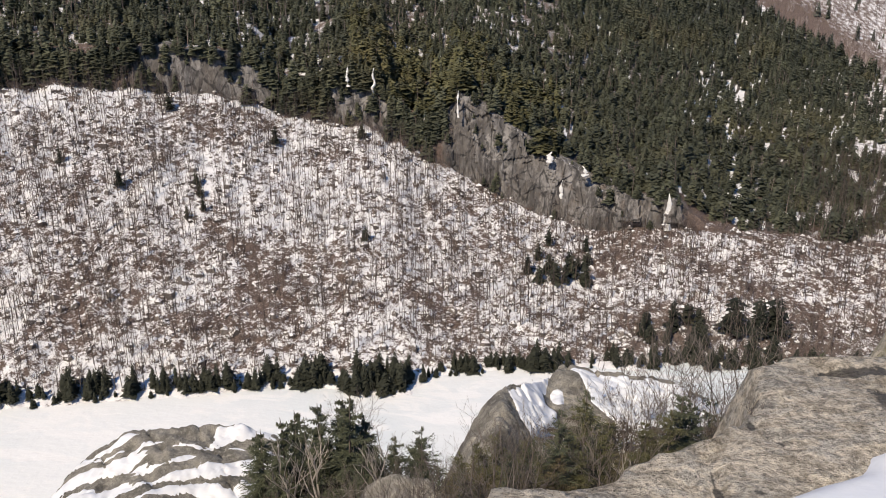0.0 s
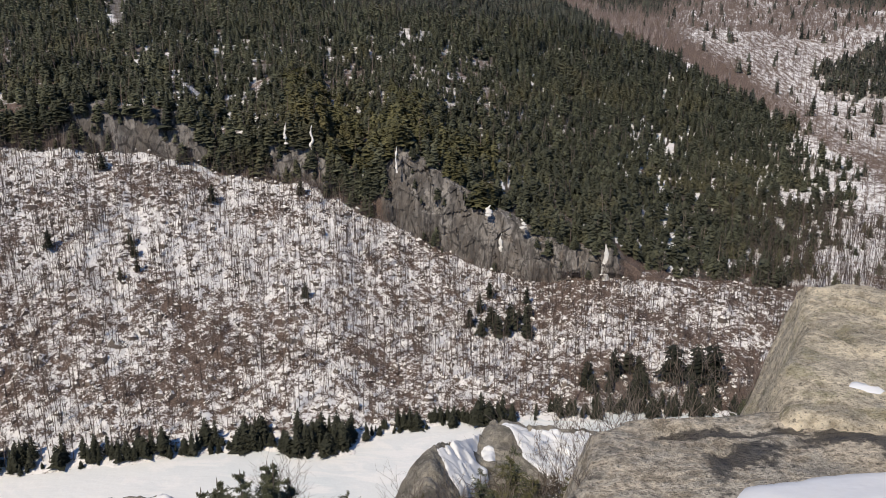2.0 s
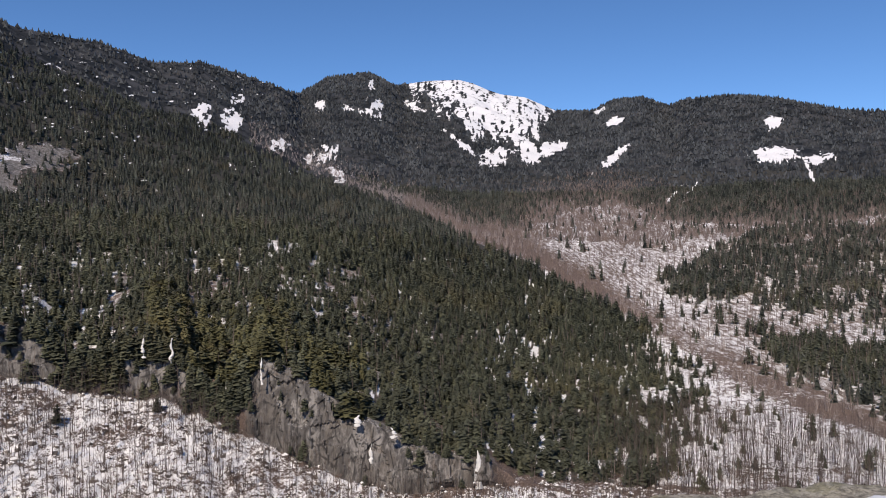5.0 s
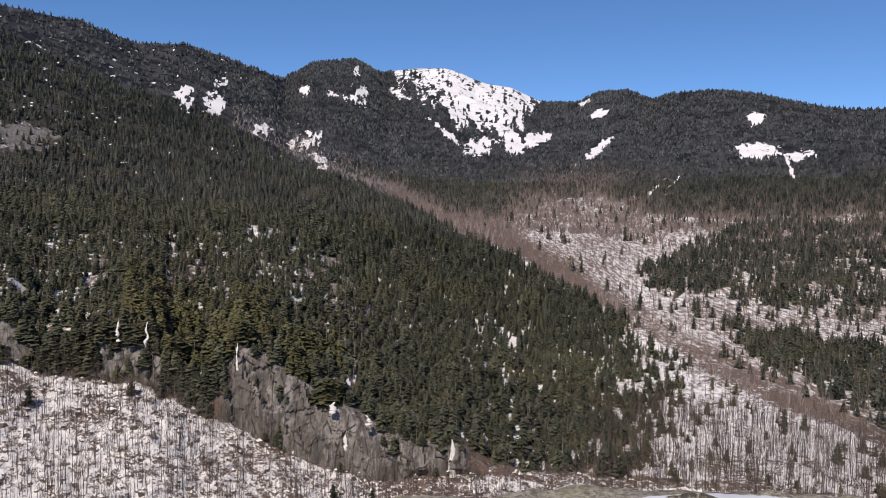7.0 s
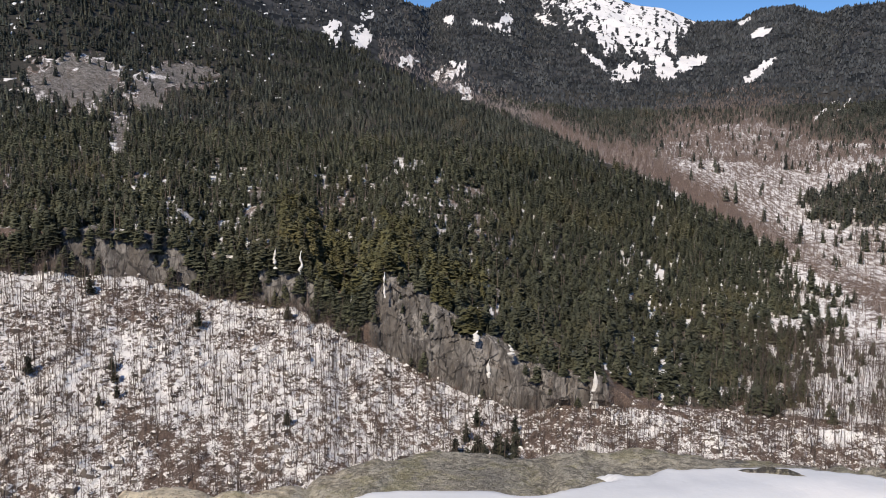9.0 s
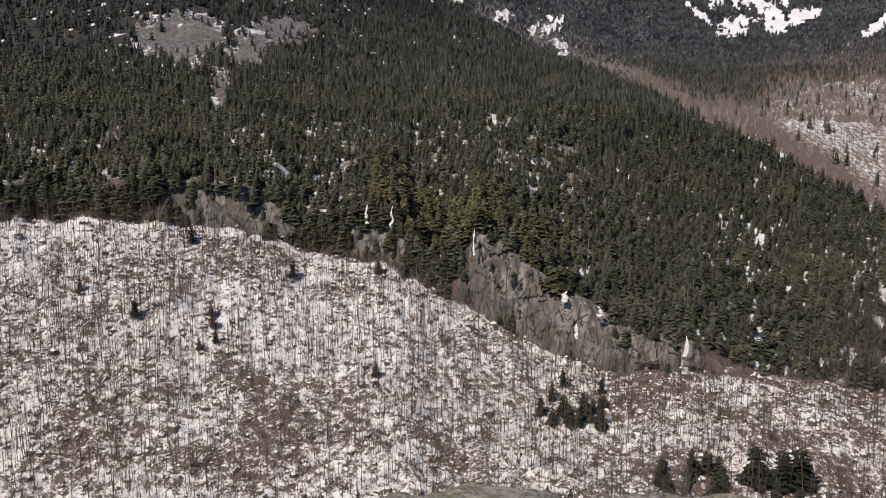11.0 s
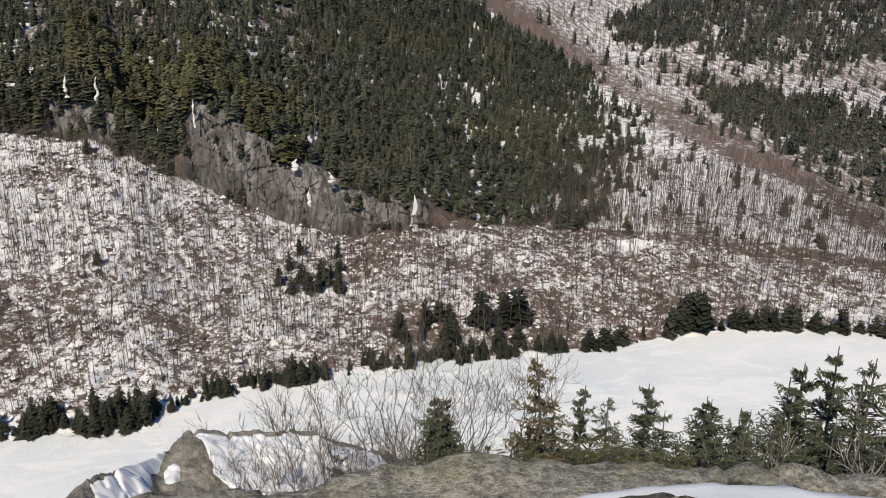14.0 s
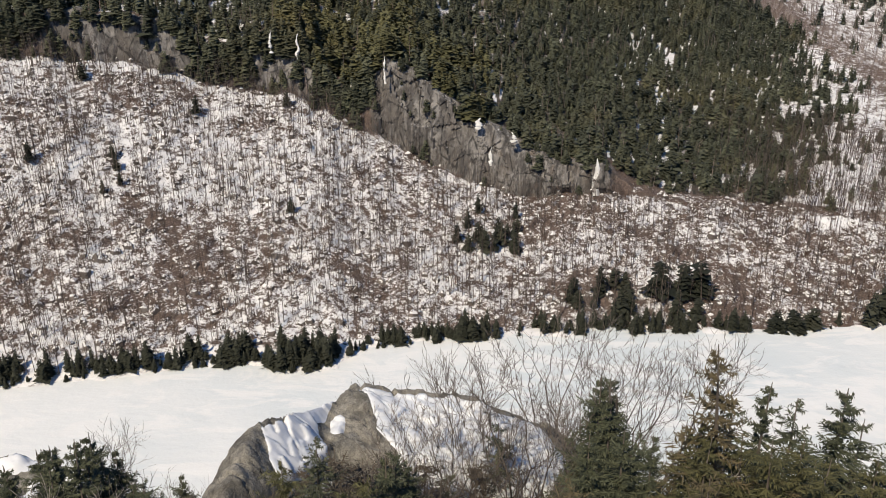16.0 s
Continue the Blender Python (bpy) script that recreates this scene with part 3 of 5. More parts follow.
dusted = 0.12 * ease(A, 2.8, 3.6) * (1 - ease(A, 5.8, 7.4)) * ease(UP, 8.6, 9.6)
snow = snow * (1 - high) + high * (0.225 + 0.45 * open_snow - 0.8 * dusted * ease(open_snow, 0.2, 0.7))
shaded_duff = shaded_duff * (1 - 0.85 * strip * ease(A, 2, 7)) * (1 - flank) * (1 - ease(high, 0.5, 1.0))
snow[:, i_foot - 1:i_top + 3] = (0.40 * np.clip(2 * tall, 0, 1) + 0.46 * (1 - np.clip(2 * tall, 0, 1)))
rock = np.zeros_like(Z)
rock[:, i_foot - 1:i_top + 2] = tall
rock = np.maximum(rock, 0.64 * slab)
near_rock = near * ease(R, 3, 5) * (1 - ease(R, 8, 12))
rock = np.maximum(rock, near_rock)


# the crests and what lies behind them carry on as the slope in front
last = i_top + ROWS_UP - 4
for layer in (snow, shaded_duff, rock, high):
    layer[:, last + 1:] = layer[:, last:last + 1]


def sheet(name, x, y, z, wrap, material):
    """A gridded surface as one mesh."""
    m, k = x.shape
    idx = np.arange(m * k).reshape(m, k)
    nxt = np.roll(idx, -1, 0) if wrap else idx[1:]
    cur = idx if wrap else idx[:-1]
    quads = np.stack([cur[:, :-1], cur[:, 1:], nxt[:, 1:], nxt[:, :-1]], -1).reshape(-1, 4)
    return raw_mesh(name, np.stack([x, y, z], -1).reshape(-1, 3), quads, material, smooth=True)


def raw_mesh(name, verts, faces, material, smooth=False):
    """A mesh object from arrays of corners and of faces that all have the same number of sides."""
    me = bpy.data.meshes.new(name)
    verts, faces = np.asarray(verts, np.float32), np.asarray(faces, np.int32)
    sides = faces.shape[1]
    me.vertices.add(len(verts))
    me.vertices.foreach_set("co", verts.ravel())
    me.loops.add(faces.size)
    me.loops.foreach_set("vertex_index", faces.ravel())
    me.polygons.add(len(faces))
    me.polygons.foreach_set("loop_start", np.arange(0, faces.size, sides, dtype=np.int32))
    me.polygons.foreach_set("use_smooth", np.full(len(faces), smooth))
    me.update(calc_edges=True)
    me.materials.append(material)
    return new(name, me)


def give(ob, name, values):
    layer = ob.data.attributes.new(name, "FLOAT", "POINT")
    layer.data.foreach_set("value", np.asarray(values, np.float32).ravel())


ground = sheet("ground", X, Y, Z, True, M_GROUND)
k_rows = Z.shape[1] - 1
flat_rows = np.ones((len(HEADINGS), k_rows), bool)
flat_rows[:, i_foot - 2:i_top + 2] = False
ground.data.polygons.foreach_set("use_smooth", flat_rows.ravel())
give(ground, "snow", snow)
give(ground, "rock", rock)
give(ground, "shaded_duff", shaded_duff)
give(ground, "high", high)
give(ground, "valley", np.clip(2 * valley, 0, 1))
tagged(ground, "snowy valley sides with talus, cliffs and mountains", "ground", kind="structure")

rim = np.linspace(-100, 110, 460)
inner = np.stack([60 * np.sin(np.radians(rim)), 60 * np.cos(np.radians(rim))], -1)
outer_r = shore_far(rim) + 2.5
outer = np.stack([outer_r * np.sin(np.radians(rim)), outer_r * np.cos(np.radians(rim))], -1)
steps = np.linspace(0, 1, 24)[None, :, None]
flat = inner[:, None] * (1 - steps) + outer[:, None] * steps
lake = sheet("water", flat[..., 0], flat[..., 1], np.full(flat.shape[:2], LAKE), False, M_LAKE)
tagged(lake, "frozen lake under wind-packed snow", "lake", kind="structure")


def height_at(az, r):
    """Height of the ground at headings and distances (front only)."""
    col = np.clip(np.interp(np.asarray(az), front, np.arange(len(front))) + 0.5, 0, len(front) - 1.001)
    i = col.astype(int)
    out = np.empty(len(i))
    for j in np.unique(i):
        pick = i == j
        order = np.argsort(R[j])
        out[pick] = np.interp(np.asarray(r)[pick], R[j][order], Z[j][order])
    return out

# ---- woods ----
rng = np.random.default_rng(7)


def whorl_tree(layers, points, seed, slim=0.17, stemmed=True):
    """A conifer of unit height: tiers of drooping, ragged skirts round a thin stem, as triangles."""
    g = np.random.default_rng(seed)
    v, f = [], []
    for k in range(layers):
        s = k / layers
        z0, z1 = 0.10 + 0.88 * s, min(1.0, 0.10 + 0.88 * (s + 1.5 / layers))
        w = slim * (1 - s) ** 0.6 * g.uniform(0.85, 1.15) + 0.008
        base = len(v)
        ox, oy = g.uniform(-0.25, 0.25, 2) * w
        v.append((0.5 * ox, 0.5 * oy, z1 + g.uniform(0, 0.05)))
        turn = g.uniform(0, 6.28)
        for p in range(points * 2):
            a = turn + math.pi * p / points
            q = w * (g.uniform(0.7, 1.35) if p % 2 == 0 else g.uniform(0.35, 0.75))
            v.append((ox + q * math.cos(a), oy + q * math.sin(a), z0 + ((-0.05 if p % 2 == 0 else 0.05) * (1 - s) + g.uniform(-0.035, 0.035)) * min(1, 5 / layers)))
        for p in range(points * 2):
            f.append((base, base + 1 + p, base + 1 + (p + 1) % (points * 2)))
    if not stemmed:
        return np.array(v), np.array(f)
    b = len(v)
    v += [(0.012, 0, -0.1), (-0.006, 0.01, -0.1), (-0.006, -0.01, -0.1), (0, 0, 0.5)]
    f += [(b, b + 1, b + 3), (b + 1, b + 2, b + 3), (b + 2, b, b + 3)]
    return np.array(v), np.array(f)


def tufted_tree(boughs, seed, slim=0.25, blunt=0.7):
    """A conifer of unit height: a dark core hung round with many short, drooping boughs, as triangles."""
    g = np.random.default_rng(seed)
    v, f = [(0, 0, 0.94)], []
    for p in range(5):
        a = 1.257 * p
        v.append((0.5 * slim * math.cos(a), 0.5 * slim * math.sin(a), 0.04))
        f.append((0, 1 + p, 1 + (p + 1) % 5))
    lumps = g.uniform(0.7, 1.25, 9)
    for k in range(boughs):
        h = 0.05 + 0.93 * (k + g.uniform(0, 1)) / boughs
        h = 1 - (1 - h) ** 0.80
        a = 2.4 * k + g.uniform(-0.6, 0.6)
        w = (slim * (1 - h) ** blunt * lumps[int(h * 8.9)] + 0.02) * g.uniform(0.75, 1.3)
        half = g.uniform(0.35, 0.62) * w + 0.012
        lift, droop = g.uniform(0.04, 0.11), g.uniform(-0.03, 0.075) * (1 - h)
        c, s = math.cos(a), math.sin(a)
        n = len(v)
        v += [(0.30 * w * c - half * s, 0.30 * w * s + half * c, h + 0.3 * lift), (0.22 * w * c + half * s, 0.22 * w * s - half * c, h + lift), (w * c, w * s, h - droop)]
        f.append((n, n + 1, n + 2))
    return np.array(v), np.array(f)


def bare_tree(branches, seed, twigs=2):
    """A leafless hardwood of unit height: a three-sided stem and thin rising limbs, as triangles."""
    g = np.random.default_rng(seed)
    v, f = [], []

    def stick(a, b, w):
        n = len(v)
        a, b = np.array(a), np.array(b)
        for k in range(3):
            t = 2.1 * k
            v.append(a + np.array((w * math.cos(t), w * math.sin(t), 0)))
        v.append(b)
        f.extend([(n, n + 1, n + 3), (n + 1, n + 2, n + 3), (n + 2, n, n + 3)])

    lean = g.uniform(-0.05, 0.05, 2)
    stick((0, 0, -0.06), (lean[0], lean[1], 1.0), 0.0105)
    for _ in range(branches):
        s = g.uniform(0.38, 0.92)
        a = g.uniform(0, 6.28)
        d = g.uniform(0.12, 0.26) * (1.15 - s)
        p = np.array((lean[0] * s, lean[1] * s, s))
        q = p + np.array((d * math.cos(a), d * math.sin(a), g.uniform(0.10, 0.24)))
        stick(p, q, 0.0035)
        for _ in range(twigs):
            e = p + (q - p) * g.uniform(0.3, 0.8)
            b = a + g.uniform(-1.2, 1.2)
            stick(e, e + np.array((0.07 * math.cos(b), 0.07 * math.sin(b), g.uniform(0.02, 0.10))), 0.0022)
    return np.array(v), np.array(f)


def clump(points, seed, flat=0.6):
    """A low ragged lump of unit width, as triangles."""
    g = np.random.default_rng(seed)
    v = [(0, 0, flat * g.uniform(0.8, 1.1))]
    for ring_h, ring_w in ((0.55, 0.36), (-0.15, 0.5)):
        for p in range(points):
            a = 2 * math.pi * (p + g.uniform(-0.3, 0.3)) / points
            w = ring_w * g.uniform(0.7, 1.25)
            v.append((w * math.cos(a), w * math.sin(a), flat * ring_h * g.uniform(0.7, 1.3)))
    f = [(0, 1 + p, 1 + (p + 1) % points) for p in range(points)]
    for p in range(points):
        q = (p + 1) % points
        f += [(1 + p, 1 + points + p, 1 + points + q), (1 + p, 1 + points + q, 1 + q)]
    return np.array(v), np.array(f)


def scatter(name, kinds, az, r, size, wide, material, sink=0.0, lean=0.0, flank_shade=0.0):
    """One mesh of many copies of the given shapes standing on the ground."""
    z = height_at(az, r) - sink
    x, y = r * np.sin(np.radians(az)), r * np.cos(np.radians(az))
    which = rng.integers(0, len(kinds), len(az))
    spin = rng.uniform(0, 6.283, len(az))
    verts, faces, tints, start = [], [], [], 0
    # tone per tree; the last term paints in shade of the slope
    shade = np.clip(rng.normal(0.45, 0.38, len(az)) + 0.35 * rough(x / 20, y / 20, 131, 3) + 0.5 * ease(r, 1000, 1600) * rough(x / 130, y / 130, 133, 3) + flank_shade, 0, 1)
    for k, (v, f) in enumerate(kinds):
        pick = which == k
        n = pick.sum()
        if not n:
            continue
        c, s = np.cos(spin[pick])[:, None], np.sin(spin[pick])[:, None]
        h, w = size[pick][:, None], (size * wide)[pick][:, None]
        px = (v[None, :, 0] * c - v[None, :, 1] * s) * w
        py = (v[None, :, 0] * s + v[None, :, 1] * c) * w
        pz = v[None, :, 2] * h
        tip = rng.normal(0, lean, (n, 2)) if lean else np.zeros((n, 2))
        out = np.stack([px + pz * tip[:, :1] + x[pick][:, None], py + pz * tip[:, 1:] + y[pick][:, None], pz + z[pick][:, None]], -1)
        verts.append(out.reshape(-1, 3))
        faces.append((f[None] + (np.arange(n) * len(v))[:, None, None] + start).reshape(-1, 3))
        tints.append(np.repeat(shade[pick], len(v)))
        start += n * len(v)
    ob = raw_mesh(name, np.concatenate(verts), np.concatenate(faces), material)
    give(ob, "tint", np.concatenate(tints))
    return ob


def strew(n, az0, az1, r0, r1):
    """Headings and distances spread evenly over a sector."""
    return rng.uniform(az0, az1, n), np.sqrt(rng.uniform(r0 * r0, r1 * r1, n))


def seen_up(az, r):
    return np.degrees(np.arctan2(height_at(az, r), r))


def wooded(az, r):
    """How likely a conifer stands there, 0 to 1."""
    up = seen_up(az, r)
    x, y = r * np.sin(np.radians(az)), r * np.cos(np.radians(az))
    above = up > cliff_top_up(az) - 0.1 + 0.5 * (az > 9)
    crag = (up > cliff_foot_up(az) + 0.2) * (up <= cliff_top_up(az) - 0.1) * np.where((az > -28.4) & (az < -19.4), 0.0, np.where((az > -15.6) & (az < -11.2), 0.12, 1.0)) * np.where(az < -7.5, 0.9 * ease(up - 0.5 * cliff_foot_up(az) - 0.5 * cliff_top_up(az), -0.2, 0.5), 0.07)
    spur = np.maximum(above, crag) * (1 - ease(up - spur_up(az), -1.3, -0.1))
    edge = ease(az + 1.2 * rough(az * 0.8, up * 0.8, 69, 3), 20.5, 25.0) * ease(-up, -1, 6)
    spur = spur * (1 - 0.93 * edge) * (1 - 0.25 * ease(az, 12, 18) * ease(-up, 6, 13))
    torn = 0.5 * rough(az * 0.9, up * 1.6, 68, 4)
    past = ease(up - spur_up(az), 0.2, 0.7)
    high = ease(up - wood_line_up(az) + 2.5 * torn, -1.0, 1.6)
    grove = grove_at(az, up, 2 * torn)
    far_wood = past * np.maximum(np.maximum(high, 0.9 * grove * ease(rough(x / 60, y / 60, 73, 3), -0.3, 0.3)), 0.035)
    brown = np.exp(-((up - spur_up(az) - 0.1) / 0.6) ** 2) * ease(az, -8, -6)
    gaps = (0.50 + 0.50 * ease(rough(x / 15, y / 15, 75, 3), -0.2, 0.2)) * (1 - 0.75 * ease(rough(x / 6, y / 6, 79, 2), 0.25, 0.5))
    gaps = np.maximum(gaps, 0.88 * ease(az, -2, 3) * (1 - ease(az, 17.5, 21)))
    d = np.maximum(spur * gaps, far_wood) * (1 - 0.9 * brown)
    d = d * (1 - np.maximum(np.maximum(spots(az, up, SNOWFIELDS), spots(az, up, SNOWSPOTS, 1.3)), np.maximum(bowl(az, up, True), flecks(az, up)))) * (1 - 0.93 * spots(az, up, SLABS, 0.6))
    return d


def plant(az, r, odds):
    keep = rng.uniform(0, 1, len(az)) < odds
    return az[keep], r[keep]


KIND_NEAR = [tufted_tree(52, 100 + k, s, b) for k, (s, b) in enumerate(((0.27, 0.75), (0.34, 0.65), (0.40, 0.55), (0.30, 0.7), (0.36, 0.5), (0.44, 0.45)))]
KIND_BACK = [tufted_tree(28, 110 + k, s, b) for k, (s, b) in enumerate(((0.29, 0.75), (0.35, 0.65), (0.41, 0.55), (0.33, 0.5)))]
KIND_MID = [tufted_tree(13, 120 + k, s, 0.65) for k, s in enumerate((0.32, 0.38, 0.44))]
KIND_FAR = [whorl_tree(1, 2, 140 + k, s, False) for k, s in enumerate((0.26, 0.33))]


def sizes(n, low, high):
    return low + (high - low) * rng.beta(2.2, 2.0, n)


az, r = strew(47000, -42, 50, 275, 800)
az, r = plant(az, r, wooded(az, r) * (1 - ease(r, 560, 800)))
# trees rooted on the ledges of the cliffs
ca, cs = rng.uniform(-42, -7.4, 2600), rng.uniform(0, 1, 2600)
ca, cs = plant(ca, cs, np.where((ca > -28.4) & (ca < -19.4), np.where(cs > 0.85, 0.35, 0.03), np.where((ca > -15.6) & (ca < -11.2), np.where(cs > 0.75, 0.6, 0.10), np.where(cs > 0.48, 0.9, 0.06))))
ma, ms = rng.uniform(-7.4, 9.5, 420), rng.uniform(0, 1, 420)
ma, ms = plant(ma, ms, np.where(ms > 0.78, 0.55, np.where(ms < 0.1, 0.25, 0.03)))
clear = np.min(np.abs(ma[:, None] - np.array([8.55, 0.0, 2.5, 1.0, -6.6])[None]), 1) > 0.45
ma, ms = ma[clear], ms[clear]
ca, cs = np.concatenate([ca, ma]), np.concatenate([cs, ms])
az = np.concatenate([az, ca])
r = np.concatenate([r, cliff_foot_far(ca) + (cliff_top_up(ca) - cliff_foot_up(ca)) * 2.2 * cs - 1.5])
tall_by = np.concatenate([2.8 + 7.6 * rng.beta(1.5, 2.4, len(az) - len(ma)), rng.uniform(2.0, 5.5, len(ma))])
low = r < 440
tall_by = tall_by * (1 + 0.35 * ease(r, 400, 650))
# tint drops to the right: shading of the turned-away flank, painted by heading
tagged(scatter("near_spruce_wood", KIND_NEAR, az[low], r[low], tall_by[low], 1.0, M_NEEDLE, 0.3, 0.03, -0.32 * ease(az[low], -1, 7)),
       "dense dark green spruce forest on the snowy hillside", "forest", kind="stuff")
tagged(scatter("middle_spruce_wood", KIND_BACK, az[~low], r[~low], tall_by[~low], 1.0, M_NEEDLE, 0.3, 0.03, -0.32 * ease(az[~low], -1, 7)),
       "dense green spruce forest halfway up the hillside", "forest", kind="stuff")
az, r = strew(52000, -42, 50, 560, 1500)
az, r = plant(az, r, wooded(az, r) * ease(r, 560, 800))
tagged(scatter("spruce_wood", KIND_MID, az, r, (5.0 + 9.5 * rng.beta(1.8, 2.4, len(az))), 0.95, M_NEEDLE_MID, 0.3, 0.03),
       "dense spruce forest higher on the mountainside", "forest", kind="stuff")
az, r = strew(42000, 18, 50, 380, 2200)
up = seen_up(az, r)
torn = 1.0 * rough(az * 0.9, up * 1.6, 68, 4)
az, r = plant(az, r, grove_at(az, up, torn) * ease(rough(az * 1.2, up * 1.8, 73, 4), -0.4, 0.0))
tagged(scatter("valley_spruce_grove", KIND_MID, az, r, 4.0 + 9.0 * rng.beta(1.8, 2.4, len(az)), 1.05, M_NEEDLE_MID, 0.3, 0.03),
       "dark spruce groves on the floor of the side valley", "forest", kind="stuff")
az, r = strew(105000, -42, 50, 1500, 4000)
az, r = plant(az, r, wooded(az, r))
tagged(scatter("far_spruce_wood", KIND_FAR, az, r, sizes(len(az), 5, 12) * (0.9 + 0.5 * ease(r, 1600, 3600)), 1.35, M_NEEDLE_HAZED, 0.5),
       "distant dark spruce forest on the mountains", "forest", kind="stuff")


az, r = strew(5200, -14, 0.5, 290, 420)
up = seen_up(az, r)
az, r = plant(az, r, (up > cliff_top_up(az) - 0.2) * (1 - ease(up - cliff_top_up(az), 1.5, 4.5)) * ease(rough(az * 0.8, up * 0.7, 141, 3), -0.3, 0.3) * 0.5)
tagged(scatter("olive_cedars", KIND_NEAR, az, r, 4.0 + 8.0 * rng.beta(1.6, 2.2, len(az)), 1.05, M_CEDAR, 0.3, 0.03),
       "olive-green cedars above the cliff edge", "forest", kind="stuff")


def leafless(az, r):
    up = seen_up(az, r)
    on_talus = (up < cliff_foot_up(az) - 0.1 + 0.7 * (az < -7) * ((az > -11) + (az > -19.2) * (az < -15.4))) * (r > shore_far(az) + 3)
    x, y = r * np.sin(np.radians(az)), r * np.cos(np.radians(az))
    t = on_talus * (0.6 + 0.15 * (az < -6) + 0.3 * rough(x / 30, y / 30, 81, 3))
    right = (up > cliff_foot_up(az)) * (up < spur_up(az) + 0.4) * ease(az, 15, 22)
    return np.maximum(t, 0.9 * right)


KIND_BARE = [bare_tree(7, 200 + k, 1) for k in range(6)]
KIND_BARE_FAR = [bare_tree(4, 220 + k, 0) for k in range(4)]
az, r = strew(21000, -44, 50, 195, 420)
az, r = plant(az, r, leafless(az, r))
tagged(scatter("bare_hardwoods", KIND_BARE, az, r, sizes(len(az), 5, 14), 1.15, M_STEM, 0.2, 0.04),
       "leafless grey-brown hardwood trees on the snowy talus", "woodland", kind="stuff")
az, r = strew(52000, 3, 50, 420, 2300)
up = seen_up(az, r)
on_spur = 1 - ease(up - spur_up(az), -0.8, 0.1)
az, r = plant(az, r, on_spur * 0.72 * ease(az + 0.6 * up, 14.5, 18.5) + (1 - on_spur) * 0.85 * (1 - ease(up - wood_line_up(az), 0.4, 2.4)))
beyond_spur = r > 850
tagged(scatter("far_bare_hardwoods", KIND_BARE_FAR, az[~beyond_spur], r[~beyond_spur], sizes((~beyond_spur).sum(), 7, 13), 2.3, M_FAR_TWIG, 0.2, 0.04),
       "leafless hardwood forest of the side valley", "woodland", kind="stuff")
VALLEY = (az[beyond_spur], r[beyond_spur])
az, r = strew(34000, -7, 50, 330, 2600)
up = seen_up(az, r)
az, r = plant(az, r, ease(up - spur_up(az), -0.8, -0.1) * (1 - ease(up - spur_up(az), 0.9, 1.6)) * (1 - 0.35 * ease(az, 8, 16) - 0.3 * ease(az, 24, 32)))
CREST = (az, r)

# grey bare trees standing among the spruces
az, r = strew(5200, -42, 26, 275, 900)
up = seen_up(az, r)
az, r = plant(az, r, (up > cliff_foot_up(az)) * (up < spur_up(az) - 0.5) * (0.18 + 0.35 * (1 - ease(az, -12, -4)) + 0.5 * ease(rough(r * np.sin(np.radians(az)) / 40, r / 40, 83, 3), 0, 0.4)))
tagged(scatter("grey_birches", KIND_BARE_FAR, az, r, sizes(len(az), 7, 13), 1.8, M_FAR_TWIG, 0.2, 0.04),
       "scattered grey leafless birches among the spruces", "woodland", kind="stuff")


def bush(sticks, seed, stout=1.0):
    """A leafless bush of unit height: thin stems fanning out of the ground, as triangles."""
    g = np.random.default_rng(seed)
    v, f = [], []
    for _ in range(sticks):
        a, o, w = g.uniform(0, 6.28), g.uniform(0.15, 0.75), g.uniform(0.012, 0.03) * stout
        b = g.uniform(0, 0.25)
        n = len(v)
        foot = (b * math.cos(a), b * math.sin(a), -0.05)
        tip = (o * math.cos(a), o * math.sin(a), g.uniform(0.5, 1.0))
        c, s = -math.sin(a) * w, math.cos(a) * w
        v += [(foot[0] + c, foot[1] + s, foot[2]), (foot[0] - c, foot[1] - s, foot[2]), (foot[0], foot[1], foot[2] + 2.5 * w), tip]
        f += [(n, n + 1, n + 3), (n + 1, n + 2, n + 3), (n + 2, n, n + 3)]
    return np.array(v), np.array(f)


az, r = VALLEY
tagged(scatter("valley_hardwoods", [bush(6, 305 + k, 2.2) for k in range(4)], az, r, sizes(len(az), 7, 13), 0.55, M_FAR_TWIG, 0.3),
       "hazy brown leafless forest on the floor of the side valley", "woodland", kind="stuff")
az, r = CREST
tagged(scatter("brown_hardwood_crest", [bush(8, 300 + k, 1.5) for k in range(4)], az, r, sizes(len(az), 6, 11), 0.55, M_CREST, 0.3),
       "band of brown leafless crowns along the spur", "woodland", kind="stuff")

az, r = strew(2700, 14, 46, 290, 900)
up = seen_up(az, r)
az, r = plant(az, r, (up > cliff_foot_up(az) - 1.5) * (up < spur_up(az) + 0.3) * ease(az, 15, 20))
tagged(scatter("flank_saplings", [bush(9, 310 + k) for k in range(4)], az, r, sizes(len(az), 3, 7), 0.5, M_CREST, 0.2),
       "grey-brown leafless saplings on the flank of the spur", "woodland", kind="stuff")

ba, bs = rng.uniform(-42, 9.5, 2600), rng.uniform(-0.15, 0.6, 2600)
ba, bs = plant(ba, bs, np.where(ba < -7, np.where((ba > -29) & (ba < -19.2), 0.0, 1.0) * (1 - ease(bs, 0.3, 0.6)), 0.25 * (bs < 0.0) * (ba > 4)))
tagged(scatter("cliff_foot_brush", [bush(12, 315 + k, 0.7) for k in range(4)], ba, cliff_foot_far(ba) + (cliff_top_up(ba) - cliff_foot_up(ba)) * 2.2 * bs - 2.0, sizes(len(ba), 1.5, 4.2), 0.6, M_FAR_TWIG, 0.2),
       "grey leafless brush along the foot of the cliffs", "brush", kind="stuff")

